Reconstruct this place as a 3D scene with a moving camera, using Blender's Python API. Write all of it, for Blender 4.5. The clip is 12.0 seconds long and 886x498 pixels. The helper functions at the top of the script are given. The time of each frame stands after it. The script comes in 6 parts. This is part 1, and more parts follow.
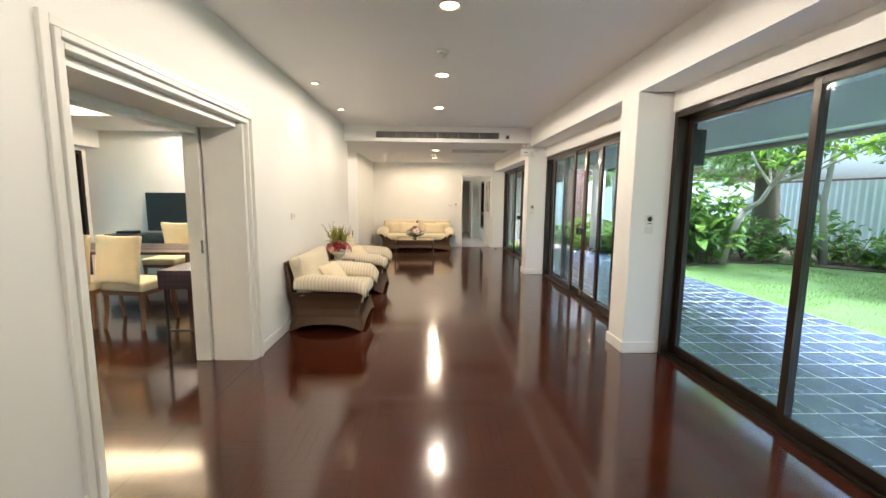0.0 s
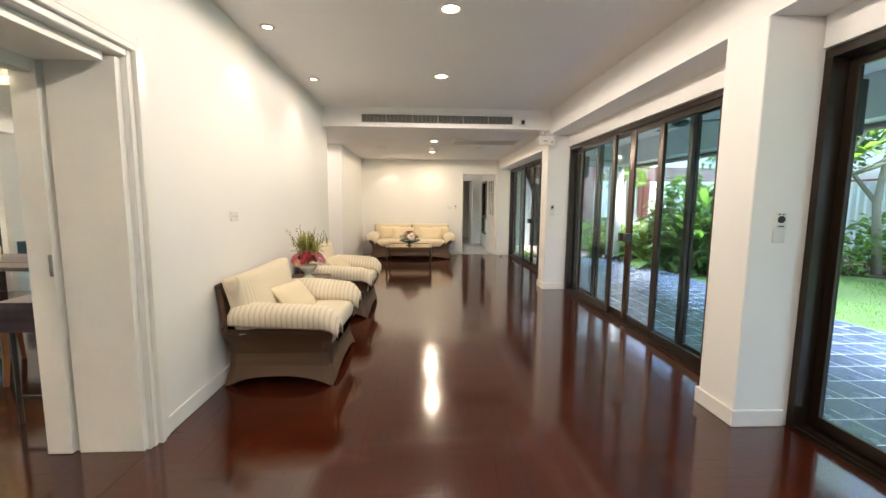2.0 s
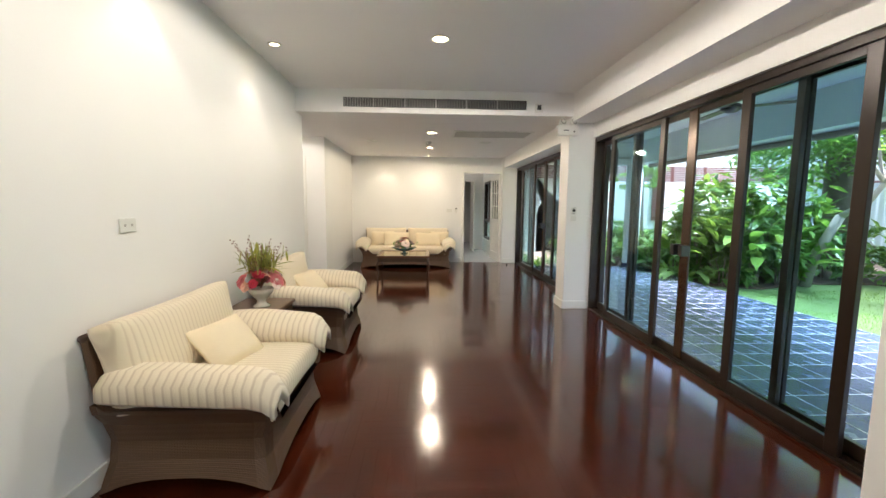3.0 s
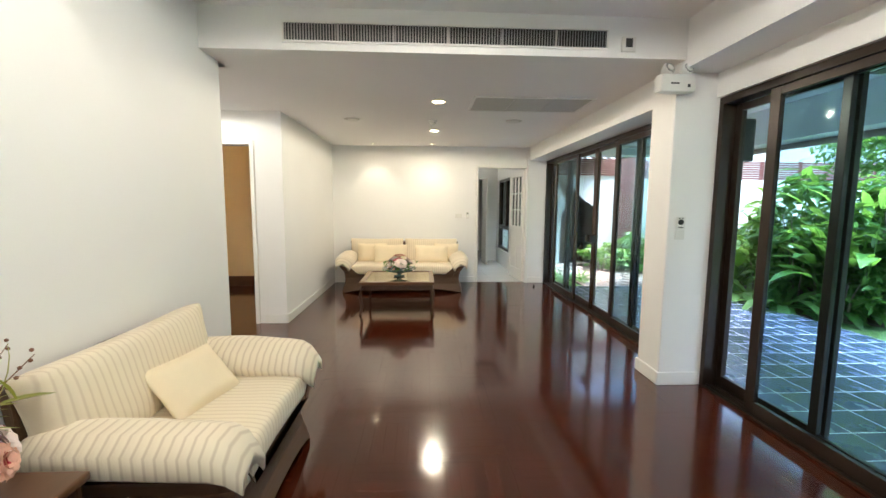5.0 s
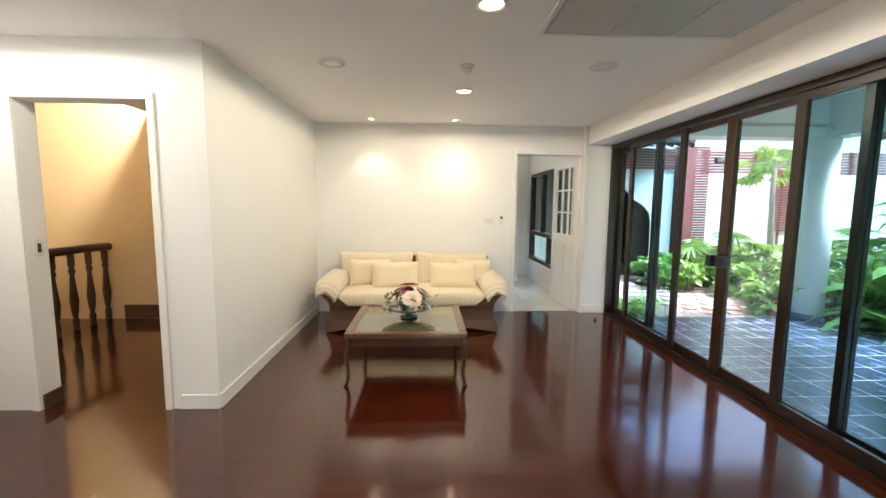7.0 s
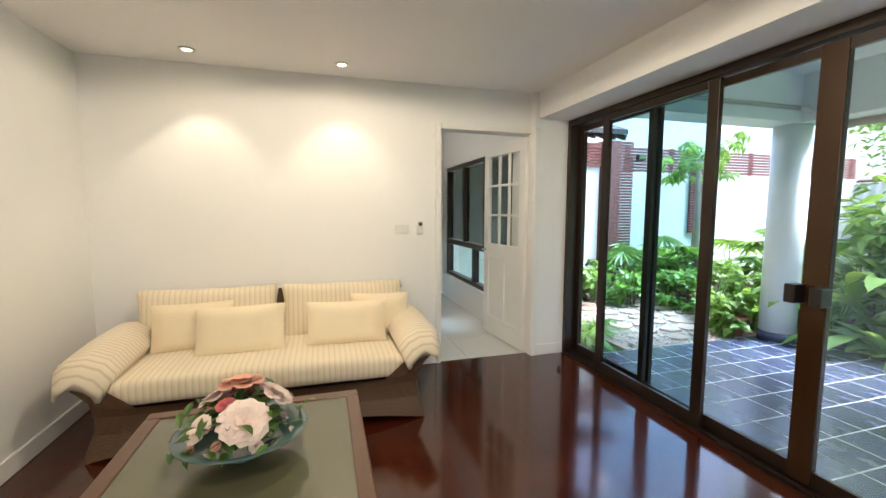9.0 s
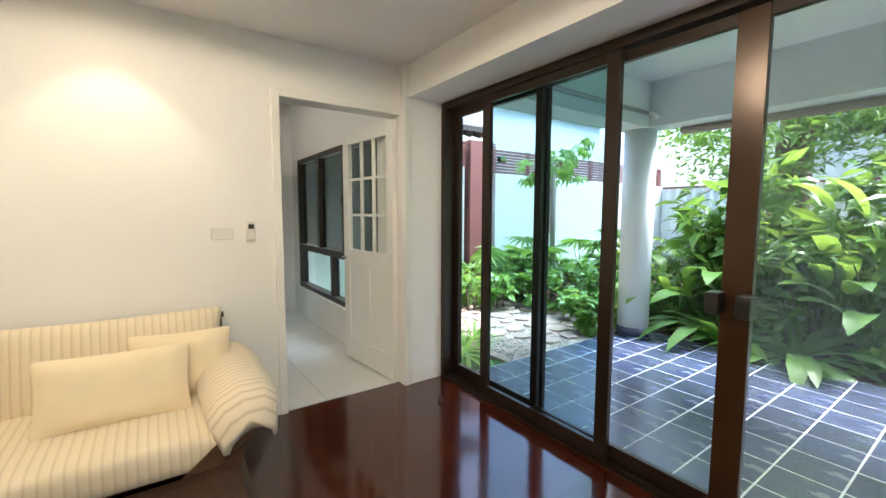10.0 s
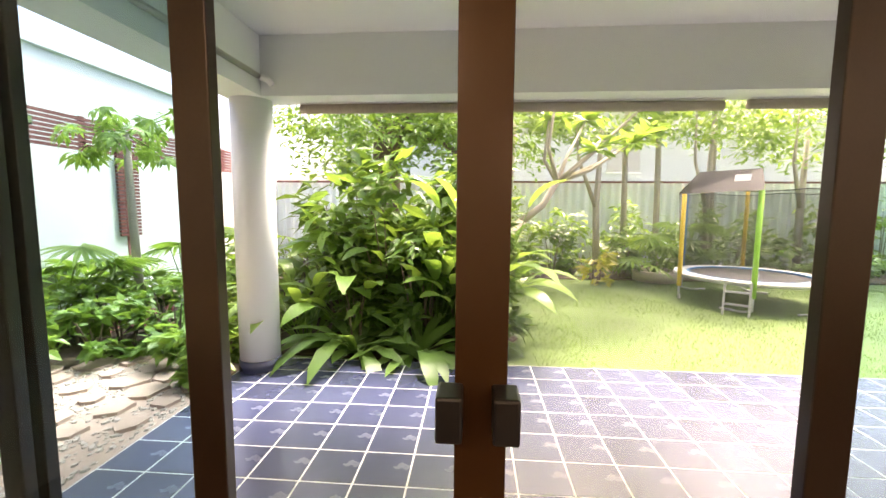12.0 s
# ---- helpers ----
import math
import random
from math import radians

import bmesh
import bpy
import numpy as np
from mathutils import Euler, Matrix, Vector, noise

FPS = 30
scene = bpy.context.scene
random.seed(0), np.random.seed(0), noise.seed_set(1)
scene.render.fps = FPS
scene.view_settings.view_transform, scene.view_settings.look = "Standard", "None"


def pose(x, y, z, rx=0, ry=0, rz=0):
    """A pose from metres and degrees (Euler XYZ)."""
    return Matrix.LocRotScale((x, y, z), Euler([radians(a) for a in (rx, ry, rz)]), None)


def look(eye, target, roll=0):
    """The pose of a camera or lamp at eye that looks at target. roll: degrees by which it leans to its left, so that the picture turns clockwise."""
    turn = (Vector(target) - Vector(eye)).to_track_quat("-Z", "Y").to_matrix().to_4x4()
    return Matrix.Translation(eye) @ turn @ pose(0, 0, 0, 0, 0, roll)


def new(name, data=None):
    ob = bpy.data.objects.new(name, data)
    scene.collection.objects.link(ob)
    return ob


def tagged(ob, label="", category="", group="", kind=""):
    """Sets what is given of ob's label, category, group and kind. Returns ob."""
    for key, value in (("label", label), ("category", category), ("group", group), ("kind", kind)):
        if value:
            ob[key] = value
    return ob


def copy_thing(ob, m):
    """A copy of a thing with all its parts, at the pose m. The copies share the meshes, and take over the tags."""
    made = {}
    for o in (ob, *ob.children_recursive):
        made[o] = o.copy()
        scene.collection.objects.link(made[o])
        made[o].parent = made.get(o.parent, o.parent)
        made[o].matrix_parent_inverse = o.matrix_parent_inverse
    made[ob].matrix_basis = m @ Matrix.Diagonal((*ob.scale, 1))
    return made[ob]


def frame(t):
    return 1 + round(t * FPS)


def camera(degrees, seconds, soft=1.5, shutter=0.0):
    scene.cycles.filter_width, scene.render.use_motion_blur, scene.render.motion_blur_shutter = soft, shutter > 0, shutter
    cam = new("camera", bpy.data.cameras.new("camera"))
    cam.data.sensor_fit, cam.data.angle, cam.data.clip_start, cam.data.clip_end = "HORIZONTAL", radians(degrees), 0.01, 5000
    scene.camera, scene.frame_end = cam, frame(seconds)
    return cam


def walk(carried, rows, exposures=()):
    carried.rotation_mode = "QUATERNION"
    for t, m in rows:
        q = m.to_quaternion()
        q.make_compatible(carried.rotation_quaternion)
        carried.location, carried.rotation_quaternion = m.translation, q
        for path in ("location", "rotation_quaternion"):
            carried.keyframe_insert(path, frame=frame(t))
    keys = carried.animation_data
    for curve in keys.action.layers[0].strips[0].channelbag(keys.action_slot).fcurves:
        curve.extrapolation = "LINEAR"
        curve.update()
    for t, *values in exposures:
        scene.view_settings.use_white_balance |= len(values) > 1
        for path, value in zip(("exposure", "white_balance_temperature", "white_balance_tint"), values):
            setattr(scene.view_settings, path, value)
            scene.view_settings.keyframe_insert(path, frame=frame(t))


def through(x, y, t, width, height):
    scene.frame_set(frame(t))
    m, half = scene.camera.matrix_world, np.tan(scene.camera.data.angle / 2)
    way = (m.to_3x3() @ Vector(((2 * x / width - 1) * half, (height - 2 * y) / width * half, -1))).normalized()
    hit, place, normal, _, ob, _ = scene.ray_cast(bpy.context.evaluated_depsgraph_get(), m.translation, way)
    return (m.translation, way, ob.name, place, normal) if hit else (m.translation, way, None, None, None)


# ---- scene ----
cam = camera(94.5, 12.0)
PATH = [
    (0, (-0.026, 0.026, 1.431), (0.04, 2.01, 1.183), 0.5),
    (0.5, (-0.028, 0.285, 1.347), (0.045, 2.269, 1.103), 0.5),
    (1, (-0.063, 0.579, 1.301), (0.019, 2.563, 1.064), 0.4),
    (1.5, (-0.056, 0.966, 1.316), (0.031, 2.95, 1.085), 0.4),
    (2, (-0.086, 1.407, 1.333), (0.009, 3.392, 1.109), 0.5),
    (2.5, (-0.067, 1.917, 1.33), (0.03, 3.903, 1.111), 0.5),
    (3, (-0.043, 2.482, 1.332), (0.058, 4.468, 1.119), 0.5),
    (3.2, (-0.038, 2.702, 1.32), (0.059, 4.69, 1.123), 0.5),
    (5, (-0.049, 4.632, 1.39), (0.045, 6.619, 1.179), 0.4),
    (5.5, (-0.097, 5.143, 1.411), (-0.008, 7.13, 1.199), 0.4),
    (6, (-0.132, 5.668, 1.404), (-0.05, 7.655, 1.194), 0.4),
    (6.5, (-0.205, 6.189, 1.397), (-0.125, 8.176, 1.185), 0.5),
    (6.7, (-0.232, 6.384, 1.412), (-0.157, 8.371, 1.197), 0.5),
    (8.5, (-0.118, 8.071, 1.377), (0.21, 10.034, 1.184), 0.3),
    (9, (-0.065, 8.543, 1.372), (0.494, 10.454, 1.182), 0.1),
    (9.5, (0.043, 8.955, 1.356), (0.877, 10.764, 1.174), 0.3),
    (10, (0.245, 9.237, 1.338), (1.395, 10.864, 1.163), 0.2),
    (10.5, (0.436, 9.502, 1.355), (1.911, 10.841, 1.172), 0.2),
    (11, (0.759, 9.667, 1.337), (2.503, 10.629, 1.15), 0.0),
    (11.5, (1.067, 9.797, 1.33), (2.983, 10.34, 1.138), 0.3),
    (12, (1.364, 9.911, 1.374), (3.349, 10.063, 1.175), 0.4),
]
EXPOSURES = [(0, 2.8, 6000, 15), (1.5, 2.8, 6050, 17), (3, 2.7, 5650, 13), (5, 2.85, 5450, 10), (6.5, 2.9, 5500, 11), (8.5, 2.75, 5600, 13), (10, 2.65, 5700, 12), (11, 2.85, 6900, 23), (12, 2.85, 7900, 29)]
walk(cam, [(t, look(eye, target, roll)) for t, eye, target, roll in PATH], EXPOSURES)
# ---------------------------------------------------------------- light
world = bpy.data.worlds.new("world")
scene.world = world
world.use_nodes = True
_nt = world.node_tree
_sky = _nt.nodes.new("ShaderNodeTexSky")
_sky.sky_type = "NISHITA"
_sky.sun_disc = False
_sky.sun_elevation = radians(61)
_sky.sun_rotation = radians(115)
_sky.air_density, _sky.dust_density, _sky.ozone_density = 0.7, 7.0, 0.5
_nt.links.new(_sky.outputs[0], _nt.nodes["Background"].inputs[0])
_nt.nodes["Background"].inputs[1].default_value = 0.15
_sun = bpy.data.lights.new("sun", "SUN")
_sun.energy, _sun.angle, _sun.color = 2.7, radians(20), (1.0, 0.93, 0.82)
_sunob = new("sun", _sun)
_sunob.matrix_world = look((17, -8, 34), (0, 0, 0))

# ---------------------------------------------------------------- materials


def nodes_of(m):
    m.use_nodes = True
    return m.node_tree, m.node_tree.nodes["Principled BSDF"]


def coords(nt, kind="Object"):
    return nt.nodes.new("ShaderNodeTexCoord").outputs[kind]


def noise_tex(nt, vec, scale, detail=4.0, rough=0.55):
    n = nt.nodes.new("ShaderNodeTexNoise")
    n.inputs["Scale"].default_value = scale
    n.inputs["Detail"].default_value = detail
    n.inputs["Roughness"].default_value = rough
    nt.links.new(vec, n.inputs["Vector"])
    return n.outputs["Fac"]


def ramp(nt, fac, stops):
    r = nt.nodes.new("ShaderNodeValToRGB")
    el = r.color_ramp.elements
    while len(el) < len(stops):
        el.new(0.5)
    for e, (p, c) in zip(el, stops):
        e.position, e.color = p, (*c, 1.0)
    nt.links.new(fac, r.inputs["Fac"])
    return r.outputs["Color"]


def math_node(nt, op, a, b):
    n = nt.nodes.new("ShaderNodeMath")
    n.operation = op
    for i, v in enumerate((a, b)):
        if isinstance(v, (int, float)):
            n.inputs[i].default_value = v
        else:
            nt.links.new(v, n.inputs[i])
    return n.outputs[0]


def mix_rgb(nt, fac, a, b, blend="MIX"):
    n = nt.nodes.new("ShaderNodeMixRGB")
    n.blend_type = blend
    for i, v in enumerate((fac, a, b)):
        if isinstance(v, (int, float)):
            n.inputs[i].default_value = v
        elif isinstance(v, tuple):
            n.inputs[i].default_value = (*v, 1.0)
        else:
            nt.links.new(v, n.inputs[i])
    return n.outputs[0]


def shade(c, k):
    return tuple(min(1.0, max(0.0, v * k)) for v in c)


def add_bump(nt, bsdf, height, strength, dist=0.01):
    b = nt.nodes.new("ShaderNodeBump")
    b.inputs["Strength"].default_value = strength
    b.inputs["Distance"].default_value = dist
    nt.links.new(height, b.inputs["Height"])
    nt.links.new(b.outputs[0], bsdf.inputs["Normal"])


def surface(name, col, rough=0.5, var=0.12, scale=3.0, fine=90.0, bump=0.1, metal=0.0, coat=0.0, piece=0.0, island=0.0, stretch=(1, 1, 1)):
    """A painted, stone, metal or cloth surface with variation at two scales, and from piece to piece."""
    m = bpy.data.materials.new(name)
    nt, bsdf = nodes_of(m)
    mp = nt.nodes.new("ShaderNodeMapping")
    mp.inputs["Scale"].default_value = stretch
    nt.links.new(coords(nt), mp.inputs[0])
    vec = mp.outputs[0]
    big, small = noise_tex(nt, vec, scale), noise_tex(nt, vec, fine, 3.0)
    fac = math_node(nt, "ADD", math_node(nt, "MULTIPLY", big, 0.65), math_node(nt, "MULTIPLY", small, 0.35))
    if piece:
        r = nt.nodes.new("ShaderNodeObjectInfo").outputs["Random"]
        fac = math_node(nt, "ADD", math_node(nt, "MULTIPLY", fac, 1 - piece), math_node(nt, "MULTIPLY", r, piece))
    if island:
        r = nt.nodes.new("ShaderNodeNewGeometry").outputs["Random Per Island"]
        fac = math_node(nt, "ADD", math_node(nt, "MULTIPLY", fac, 1 - island), math_node(nt, "MULTIPLY", r, island))
    nt.links.new(ramp(nt, fac, [(0.25, shade(col, 1 - var)), (0.75, shade(col, 1 + var))]), bsdf.inputs["Base Color"])
    rr = math_node(nt, "ADD", math_node(nt, "MULTIPLY", big, 0.16 * rough + 0.03), rough * 0.9 - 0.015)
    nt.links.new(rr, bsdf.inputs["Roughness"])
    bsdf.inputs["Metallic"].default_value = metal
    bsdf.inputs["Coat Weight"].default_value = coat
    bsdf.inputs["Coat Roughness"].default_value = 0.06
    if bump:
        add_bump(nt, bsdf, small, bump, 0.004)
    return m


def striped(name, base, line, period, axis="X"):
    """A ribbed cotton cover with thin woven stripes."""
    m = bpy.data.materials.new(name)
    nt, bsdf = nodes_of(m)
    vec = coords(nt)
    w = nt.nodes.new("ShaderNodeTexWave")
    w.bands_direction = axis
    w.inputs["Scale"].default_value = 0.3142 / period
    w.inputs["Distortion"].default_value = 0.15
    w.inputs["Detail"].default_value = 1.0
    nt.links.new(vec, w.inputs["Vector"])
    n1, n2 = noise_tex(nt, vec, 4.0), noise_tex(nt, vec, 260.0, 2.0)
    c = ramp(nt, w.outputs["Fac"], [(0.0, line), (0.3, base), (1.0, base)])
    c = mix_rgb(nt, math_node(nt, "MULTIPLY", n1, 0.18), c, shade(base, 0.72))
    nt.links.new(c, bsdf.inputs["Base Color"])
    bsdf.inputs["Roughness"].default_value = 0.85
    bsdf.inputs["Sheen Weight"].default_value = 0.2
    add_bump(nt, bsdf, math_node(nt, "ADD", math_node(nt, "MULTIPLY", w.outputs["Fac"], 0.7), math_node(nt, "MULTIPLY", n2, 0.5)), 0.35, 0.004)
    return m


def woven(name, col, cell):
    """A woven cane surface: two crossed waves."""
    m = bpy.data.materials.new(name)
    nt, bsdf = nodes_of(m)
    vec = coords(nt)
    facs = []
    for axis in ("X", "Y", "Z"):
        w = nt.nodes.new("ShaderNodeTexWave")
        w.bands_direction = axis
        w.inputs["Scale"].default_value = 0.3142 / cell
        w.inputs["Distortion"].default_value = 0.6
        nt.links.new(vec, w.inputs["Vector"])
        facs.append(w.outputs["Fac"])
    f = math_node(nt, "MULTIPLY", math_node(nt, "ADD", facs[0], facs[1]), facs[2])
    big = noise_tex(nt, vec, 5.0)
    f2 = math_node(nt, "ADD", math_node(nt, "MULTIPLY", f, 0.4), math_node(nt, "MULTIPLY", big, 0.5))
    nt.links.new(ramp(nt, f2, [(0.1, shade(col, 0.75)), (0.8, shade(col, 1.25))]), bsdf.inputs["Base Color"])
    bsdf.inputs["Roughness"].default_value = 0.5
    add_bump(nt, bsdf, f, 0.3, 0.003)
    return m


def parquet_mat():
    """Dark red lacquered timber, the tone changing from block to block."""
    m = bpy.data.materials.new("red_parquet")
    nt, bsdf = nodes_of(m)
    geo = nt.nodes.new("ShaderNodeNewGeometry")
    info = nt.nodes.new("ShaderNodeObjectInfo").outputs["Random"]
    mp = nt.nodes.new("ShaderNodeMapping")
    mp.inputs["Scale"].default_value = (1, 1, 1)
    nt.links.new(geo.outputs["Position"], mp.inputs[0])
    vec = mp.outputs[0]
    r = math_node(nt, "FRACT", math_node(nt, "ADD", math_node(nt, "MULTIPLY", geo.outputs["Random Per Island"], 7.31), math_node(nt, "MULTIPLY", info, 3.77)), 0.0)
    big, grain = noise_tex(nt, vec, 1.3), noise_tex(nt, vec, 55.0, 5.0)
    f = math_node(nt, "ADD", math_node(nt, "MULTIPLY", r, 0.55), math_node(nt, "ADD", math_node(nt, "MULTIPLY", grain, 0.25), math_node(nt, "MULTIPLY", big, 0.2)))
    c = ramp(nt, f, [(0.2, (0.042, 0.0070, 0.0021)), (0.5, (0.058, 0.0098, 0.0027)), (0.8, (0.074, 0.0130, 0.0035))])
    nt.links.new(c, bsdf.inputs["Base Color"])
    nt.links.new(math_node(nt, "ADD", math_node(nt, "MULTIPLY", big, 0.12), 0.075), bsdf.inputs["Roughness"])
    bsdf.inputs["IOR"].default_value = 1.58
    bsdf.inputs["Coat Weight"].default_value = 0.4
    bsdf.inputs["Coat Roughness"].default_value = 0.08
    wavy = math_node(nt, "ADD", noise_tex(nt, vec, 7.0, 2.0), math_node(nt, "MULTIPLY", grain, 0.06))
    add_bump(nt, bsdf, wavy, 0.05, 0.02)
    return m


def glass_mat(name, tint, haze=0.0):
    m = bpy.data.materials.new(name)
    m.use_nodes = True
    nt = m.node_tree
    nt.nodes.clear()
    out = nt.nodes.new("ShaderNodeOutputMaterial")
    mix = nt.nodes.new("ShaderNodeMixShader")
    tr = nt.nodes.new("ShaderNodeBsdfTransparent")
    gl = nt.nodes.new("ShaderNodeBsdfGlossy")
    lw = nt.nodes.new("ShaderNodeLayerWeight")
    fr = math_node(nt, "MULTIPLY", math_node(nt, "POWER", lw.outputs["Facing"], 4.0), 0.5)
    gl.inputs["Roughness"].default_value = 0.0
    tr.inputs[0].default_value = (*tint, 1)
    nt.links.new(fr, mix.inputs[0])
    nt.links.new(tr.outputs[0], mix.inputs[1])
    nt.links.new(gl.outputs[0], mix.inputs[2])
    if haze:
        # a thin even translucent share scatters daylight, painting glare over the view
        haze_layer = nt.nodes.new("ShaderNodeBsdfTranslucent")
        haze_layer.inputs[0].default_value = (0.74, 0.80, 0.82, 1)
        hazed = nt.nodes.new("ShaderNodeMixShader")
        hazed.inputs[0].default_value = haze
        nt.links.new(mix.outputs[0], hazed.inputs[1])
        nt.links.new(haze_layer.outputs[0], hazed.inputs[2])
        mix = hazed
    nt.links.new(mix.outputs[0], out.inputs[0])
    return m


def net_mat(name, col, cover):
    """A fine mesh net: partly see-through."""
    m = bpy.data.materials.new(name)
    m.use_nodes = True
    nt = m.node_tree
    nt.nodes.clear()
    out = nt.nodes.new("ShaderNodeOutputMaterial")
    mix = nt.nodes.new("ShaderNodeMixShader")
    tr = nt.nodes.new("ShaderNodeBsdfTransparent")
    df = nt.nodes.new("ShaderNodeBsdfDiffuse")
    df.inputs[0].default_value = (*col, 1)
    mix.inputs[0].default_value = cover
    nt.links.new(tr.outputs[0], mix.inputs[1])
    nt.links.new(df.outputs[0], mix.inputs[2])
    nt.links.new(mix.outputs[0], out.inputs[0])
    return m


def leaf_mat(name, dark, light, gloss=0.35, through=0.42):
    m = bpy.data.materials.new(name)
    nt, bsdf = nodes_of(m)
    geo = nt.nodes.new("ShaderNodeNewGeometry")
    info = nt.nodes.new("ShaderNodeObjectInfo").outputs["Random"]
    big = noise_tex(nt, coords(nt), 6.0)
    r = math_node(nt, "FRACT", math_node(nt, "ADD", math_node(nt, "MULTIPLY", geo.outputs["Random Per Island"], 5.3), math_node(nt, "MULTIPLY", info, 2.7)), 0.0)
    f = math_node(nt, "ADD", math_node(nt, "MULTIPLY", r, 0.65), math_node(nt, "MULTIPLY", big, 0.35))
    c = ramp(nt, f, [(0.15, dark), (0.85, light)])
    nt.links.new(c, bsdf.inputs["Base Color"])
    bsdf.inputs["Roughness"].default_value = gloss
    tl = nt.nodes.new("ShaderNodeBsdfTranslucent")
    nt.links.new(mix_rgb(nt, 0.5, c, (0.35, 0.5, 0.05)), tl.inputs[0])
    mix = nt.nodes.new("ShaderNodeMixShader")
    mix.inputs[0].default_value = through
    nt.links.new(bsdf.outputs[0], mix.inputs[1])
    nt.links.new(tl.outputs[0], mix.inputs[2])
    nt.links.new(mix.outputs[0], nt.nodes["Material Output"].inputs[0])
    return m


def glow(name, col, strength):
    m = bpy.data.materials.new(name)
    nt, bsdf = nodes_of(m)
    bsdf.inputs["Base Color"].default_value = (*col, 1)
    bsdf.inputs["Emission Color"].default_value = (*col, 1)
    bsdf.inputs["Emission Strength"].default_value = strength
    return m


WALL = surface("white_wall_paint", (0.85, 0.84, 0.82), 0.55, 0.03, 1.2, 140, 0.05)
CEIL = surface("ceiling_paint", (0.87, 0.85, 0.835), 0.8, 0.03, 0.9, 120, 0.04)
TRIM = surface("white_gloss_paint", (0.84, 0.83, 0.79), 0.3, 0.03, 4, 90, 0.03)
BEIGE = surface("beige_wall_paint", (0.72, 0.56, 0.32), 0.6, 0.04, 1.0, 120, 0.05)
PARQUET = parquet_mat()
SUBFLOOR = surface("dark_floor_joint", (0.02, 0.005, 0.003), 0.4, 0.2, 5, 60, 0)
BRONZE = surface("dark_bronze_aluminium", (0.026, 0.016, 0.010), 0.3, 0.25, 6, 200, 0.03, 0.3)
BLACK = surface("black_plastic", (0.012, 0.012, 0.013), 0.35, 0.2, 8, 150, 0.05)
GLASS = glass_mat("clear_tinted_glass", (0.885, 0.95, 0.98))
# pale haze in this pane stands in for sky glare on the tiles
HAZED = glass_mat("hazed_glass", (0.93, 0.96, 0.96), 0.065)
# the bronze again, browner: a warm reflection put into its colour
WARM_STILE = surface("warm_lit_bronze_aluminium", (0.048, 0.022, 0.008), 0.25, 0.04, 6, 200, 0.03, 0.3)
TINTED = glass_mat("grey_green_glass", (0.74, 0.86, 0.90))
TEAL = glass_mat("teal_tinted_glass", (0.36, 0.50, 0.53))
DARKPANE = glass_mat("dark_grey_glass", (0.38, 0.41, 0.41))
CLEAR = glass_mat("clear_glass", (0.95, 0.97, 0.96))
STRIPE_X = striped("cream_striped_cotton", (0.80, 0.70, 0.52), (0.68, 0.57, 0.41), 0.034, "X")
STRIPE_Y = striped("cream_striped_cotton_arm", (0.80, 0.70, 0.53), (0.62, 0.51, 0.37), 0.036, "Y")
CREAM = surface("plain_cream_cotton", (0.82, 0.70, 0.49), 0.85, 0.06, 6, 250, 0.15)
CANE = woven("brown_woven_cane", (0.105, 0.056, 0.028), 0.007)
DARKWOOD = surface("dark_stained_wood", (0.055, 0.026, 0.014), 0.35, 0.3, 5, 60, 0.06, 0, 0.3, stretch=(1, 1, 6))
MIDWOOD = surface("brown_varnished_wood", (0.105, 0.046, 0.021), 0.3, 0.25, 6, 70, 0.05, 0, 0.3, stretch=(6, 1, 1))
TABLEGLASS = surface("frosted_table_glass", (0.115, 0.112, 0.062), 0.08, 0.04, 2, 60, 0.0, 0, 0.6)
GRILLE = surface("grey_grille_metal", (0.46, 0.44, 0.41), 0.45, 0.08, 8, 120, 0.03, 0.2)
GREYDARK = surface("dark_void_grey", (0.03, 0.03, 0.03), 0.7, 0.1, 4, 60, 0)
CHROME = surface("brushed_steel", (0.55, 0.55, 0.54), 0.25, 0.06, 8, 150, 0.03, 1.0)
WHITEPLASTIC = surface("white_plastic", (0.75, 0.74, 0.70), 0.35, 0.04, 9, 120, 0.02)
LAMPGLOW = glow("lamp_glow", (1.0, 0.74, 0.38), 6.0)
COVEGLOW = glow("cove_glow", (1.0, 0.82, 0.48), 14.0)
WHITETILE = surface("white_polished_tile", (0.78, 0.79, 0.78), 0.12, 0.03, 2, 30, 0.0, piece=0.3)
SLATE = surface("blue_slate_tile", (0.045, 0.056, 0.112), 0.27, 0.28, 3.5, 45, 0.0, piece=0.35)
SLATE.node_tree.nodes["Principled BSDF"].inputs["IOR"].default_value = 1.65
GROUT = surface("pale_grout", (0.72, 0.72, 0.70), 0.8, 0.12, 5, 90, 0.2)
TERRACEWHITE = surface("terrace_white_paint", (0.74, 0.76, 0.75), 0.7, 0.04, 1.3, 90, 0.08)
STUCCO = surface("rough_white_stucco", (0.68, 0.71, 0.71), 0.85, 0.07, 2.2, 22, 0.9)
SLAT = surface("red_brown_slat_paint", (0.16, 0.05, 0.045), 0.5, 0.2, 4, 50, 0.1)
GRASS_GROUND = surface("lawn_soil_green", (0.085, 0.145, 0.04), 0.9, 0.45, 1.1, 30, 0.5)
SOIL = surface("brown_bed_soil", (0.07, 0.045, 0.03), 0.95, 0.35, 3, 40, 0.6)
PINKSTONE = surface("pink_flagstone", (0.42, 0.30, 0.25), 0.8, 0.22, 3, 35, 0.4, piece=0.4)
LEAF_DEEP = leaf_mat("deep_green_leaf", (0.03, 0.085, 0.02), (0.10, 0.22, 0.045))
LEAF_MID = leaf_mat("mid_green_leaf", (0.06, 0.15, 0.03), (0.19, 0.35, 0.07))
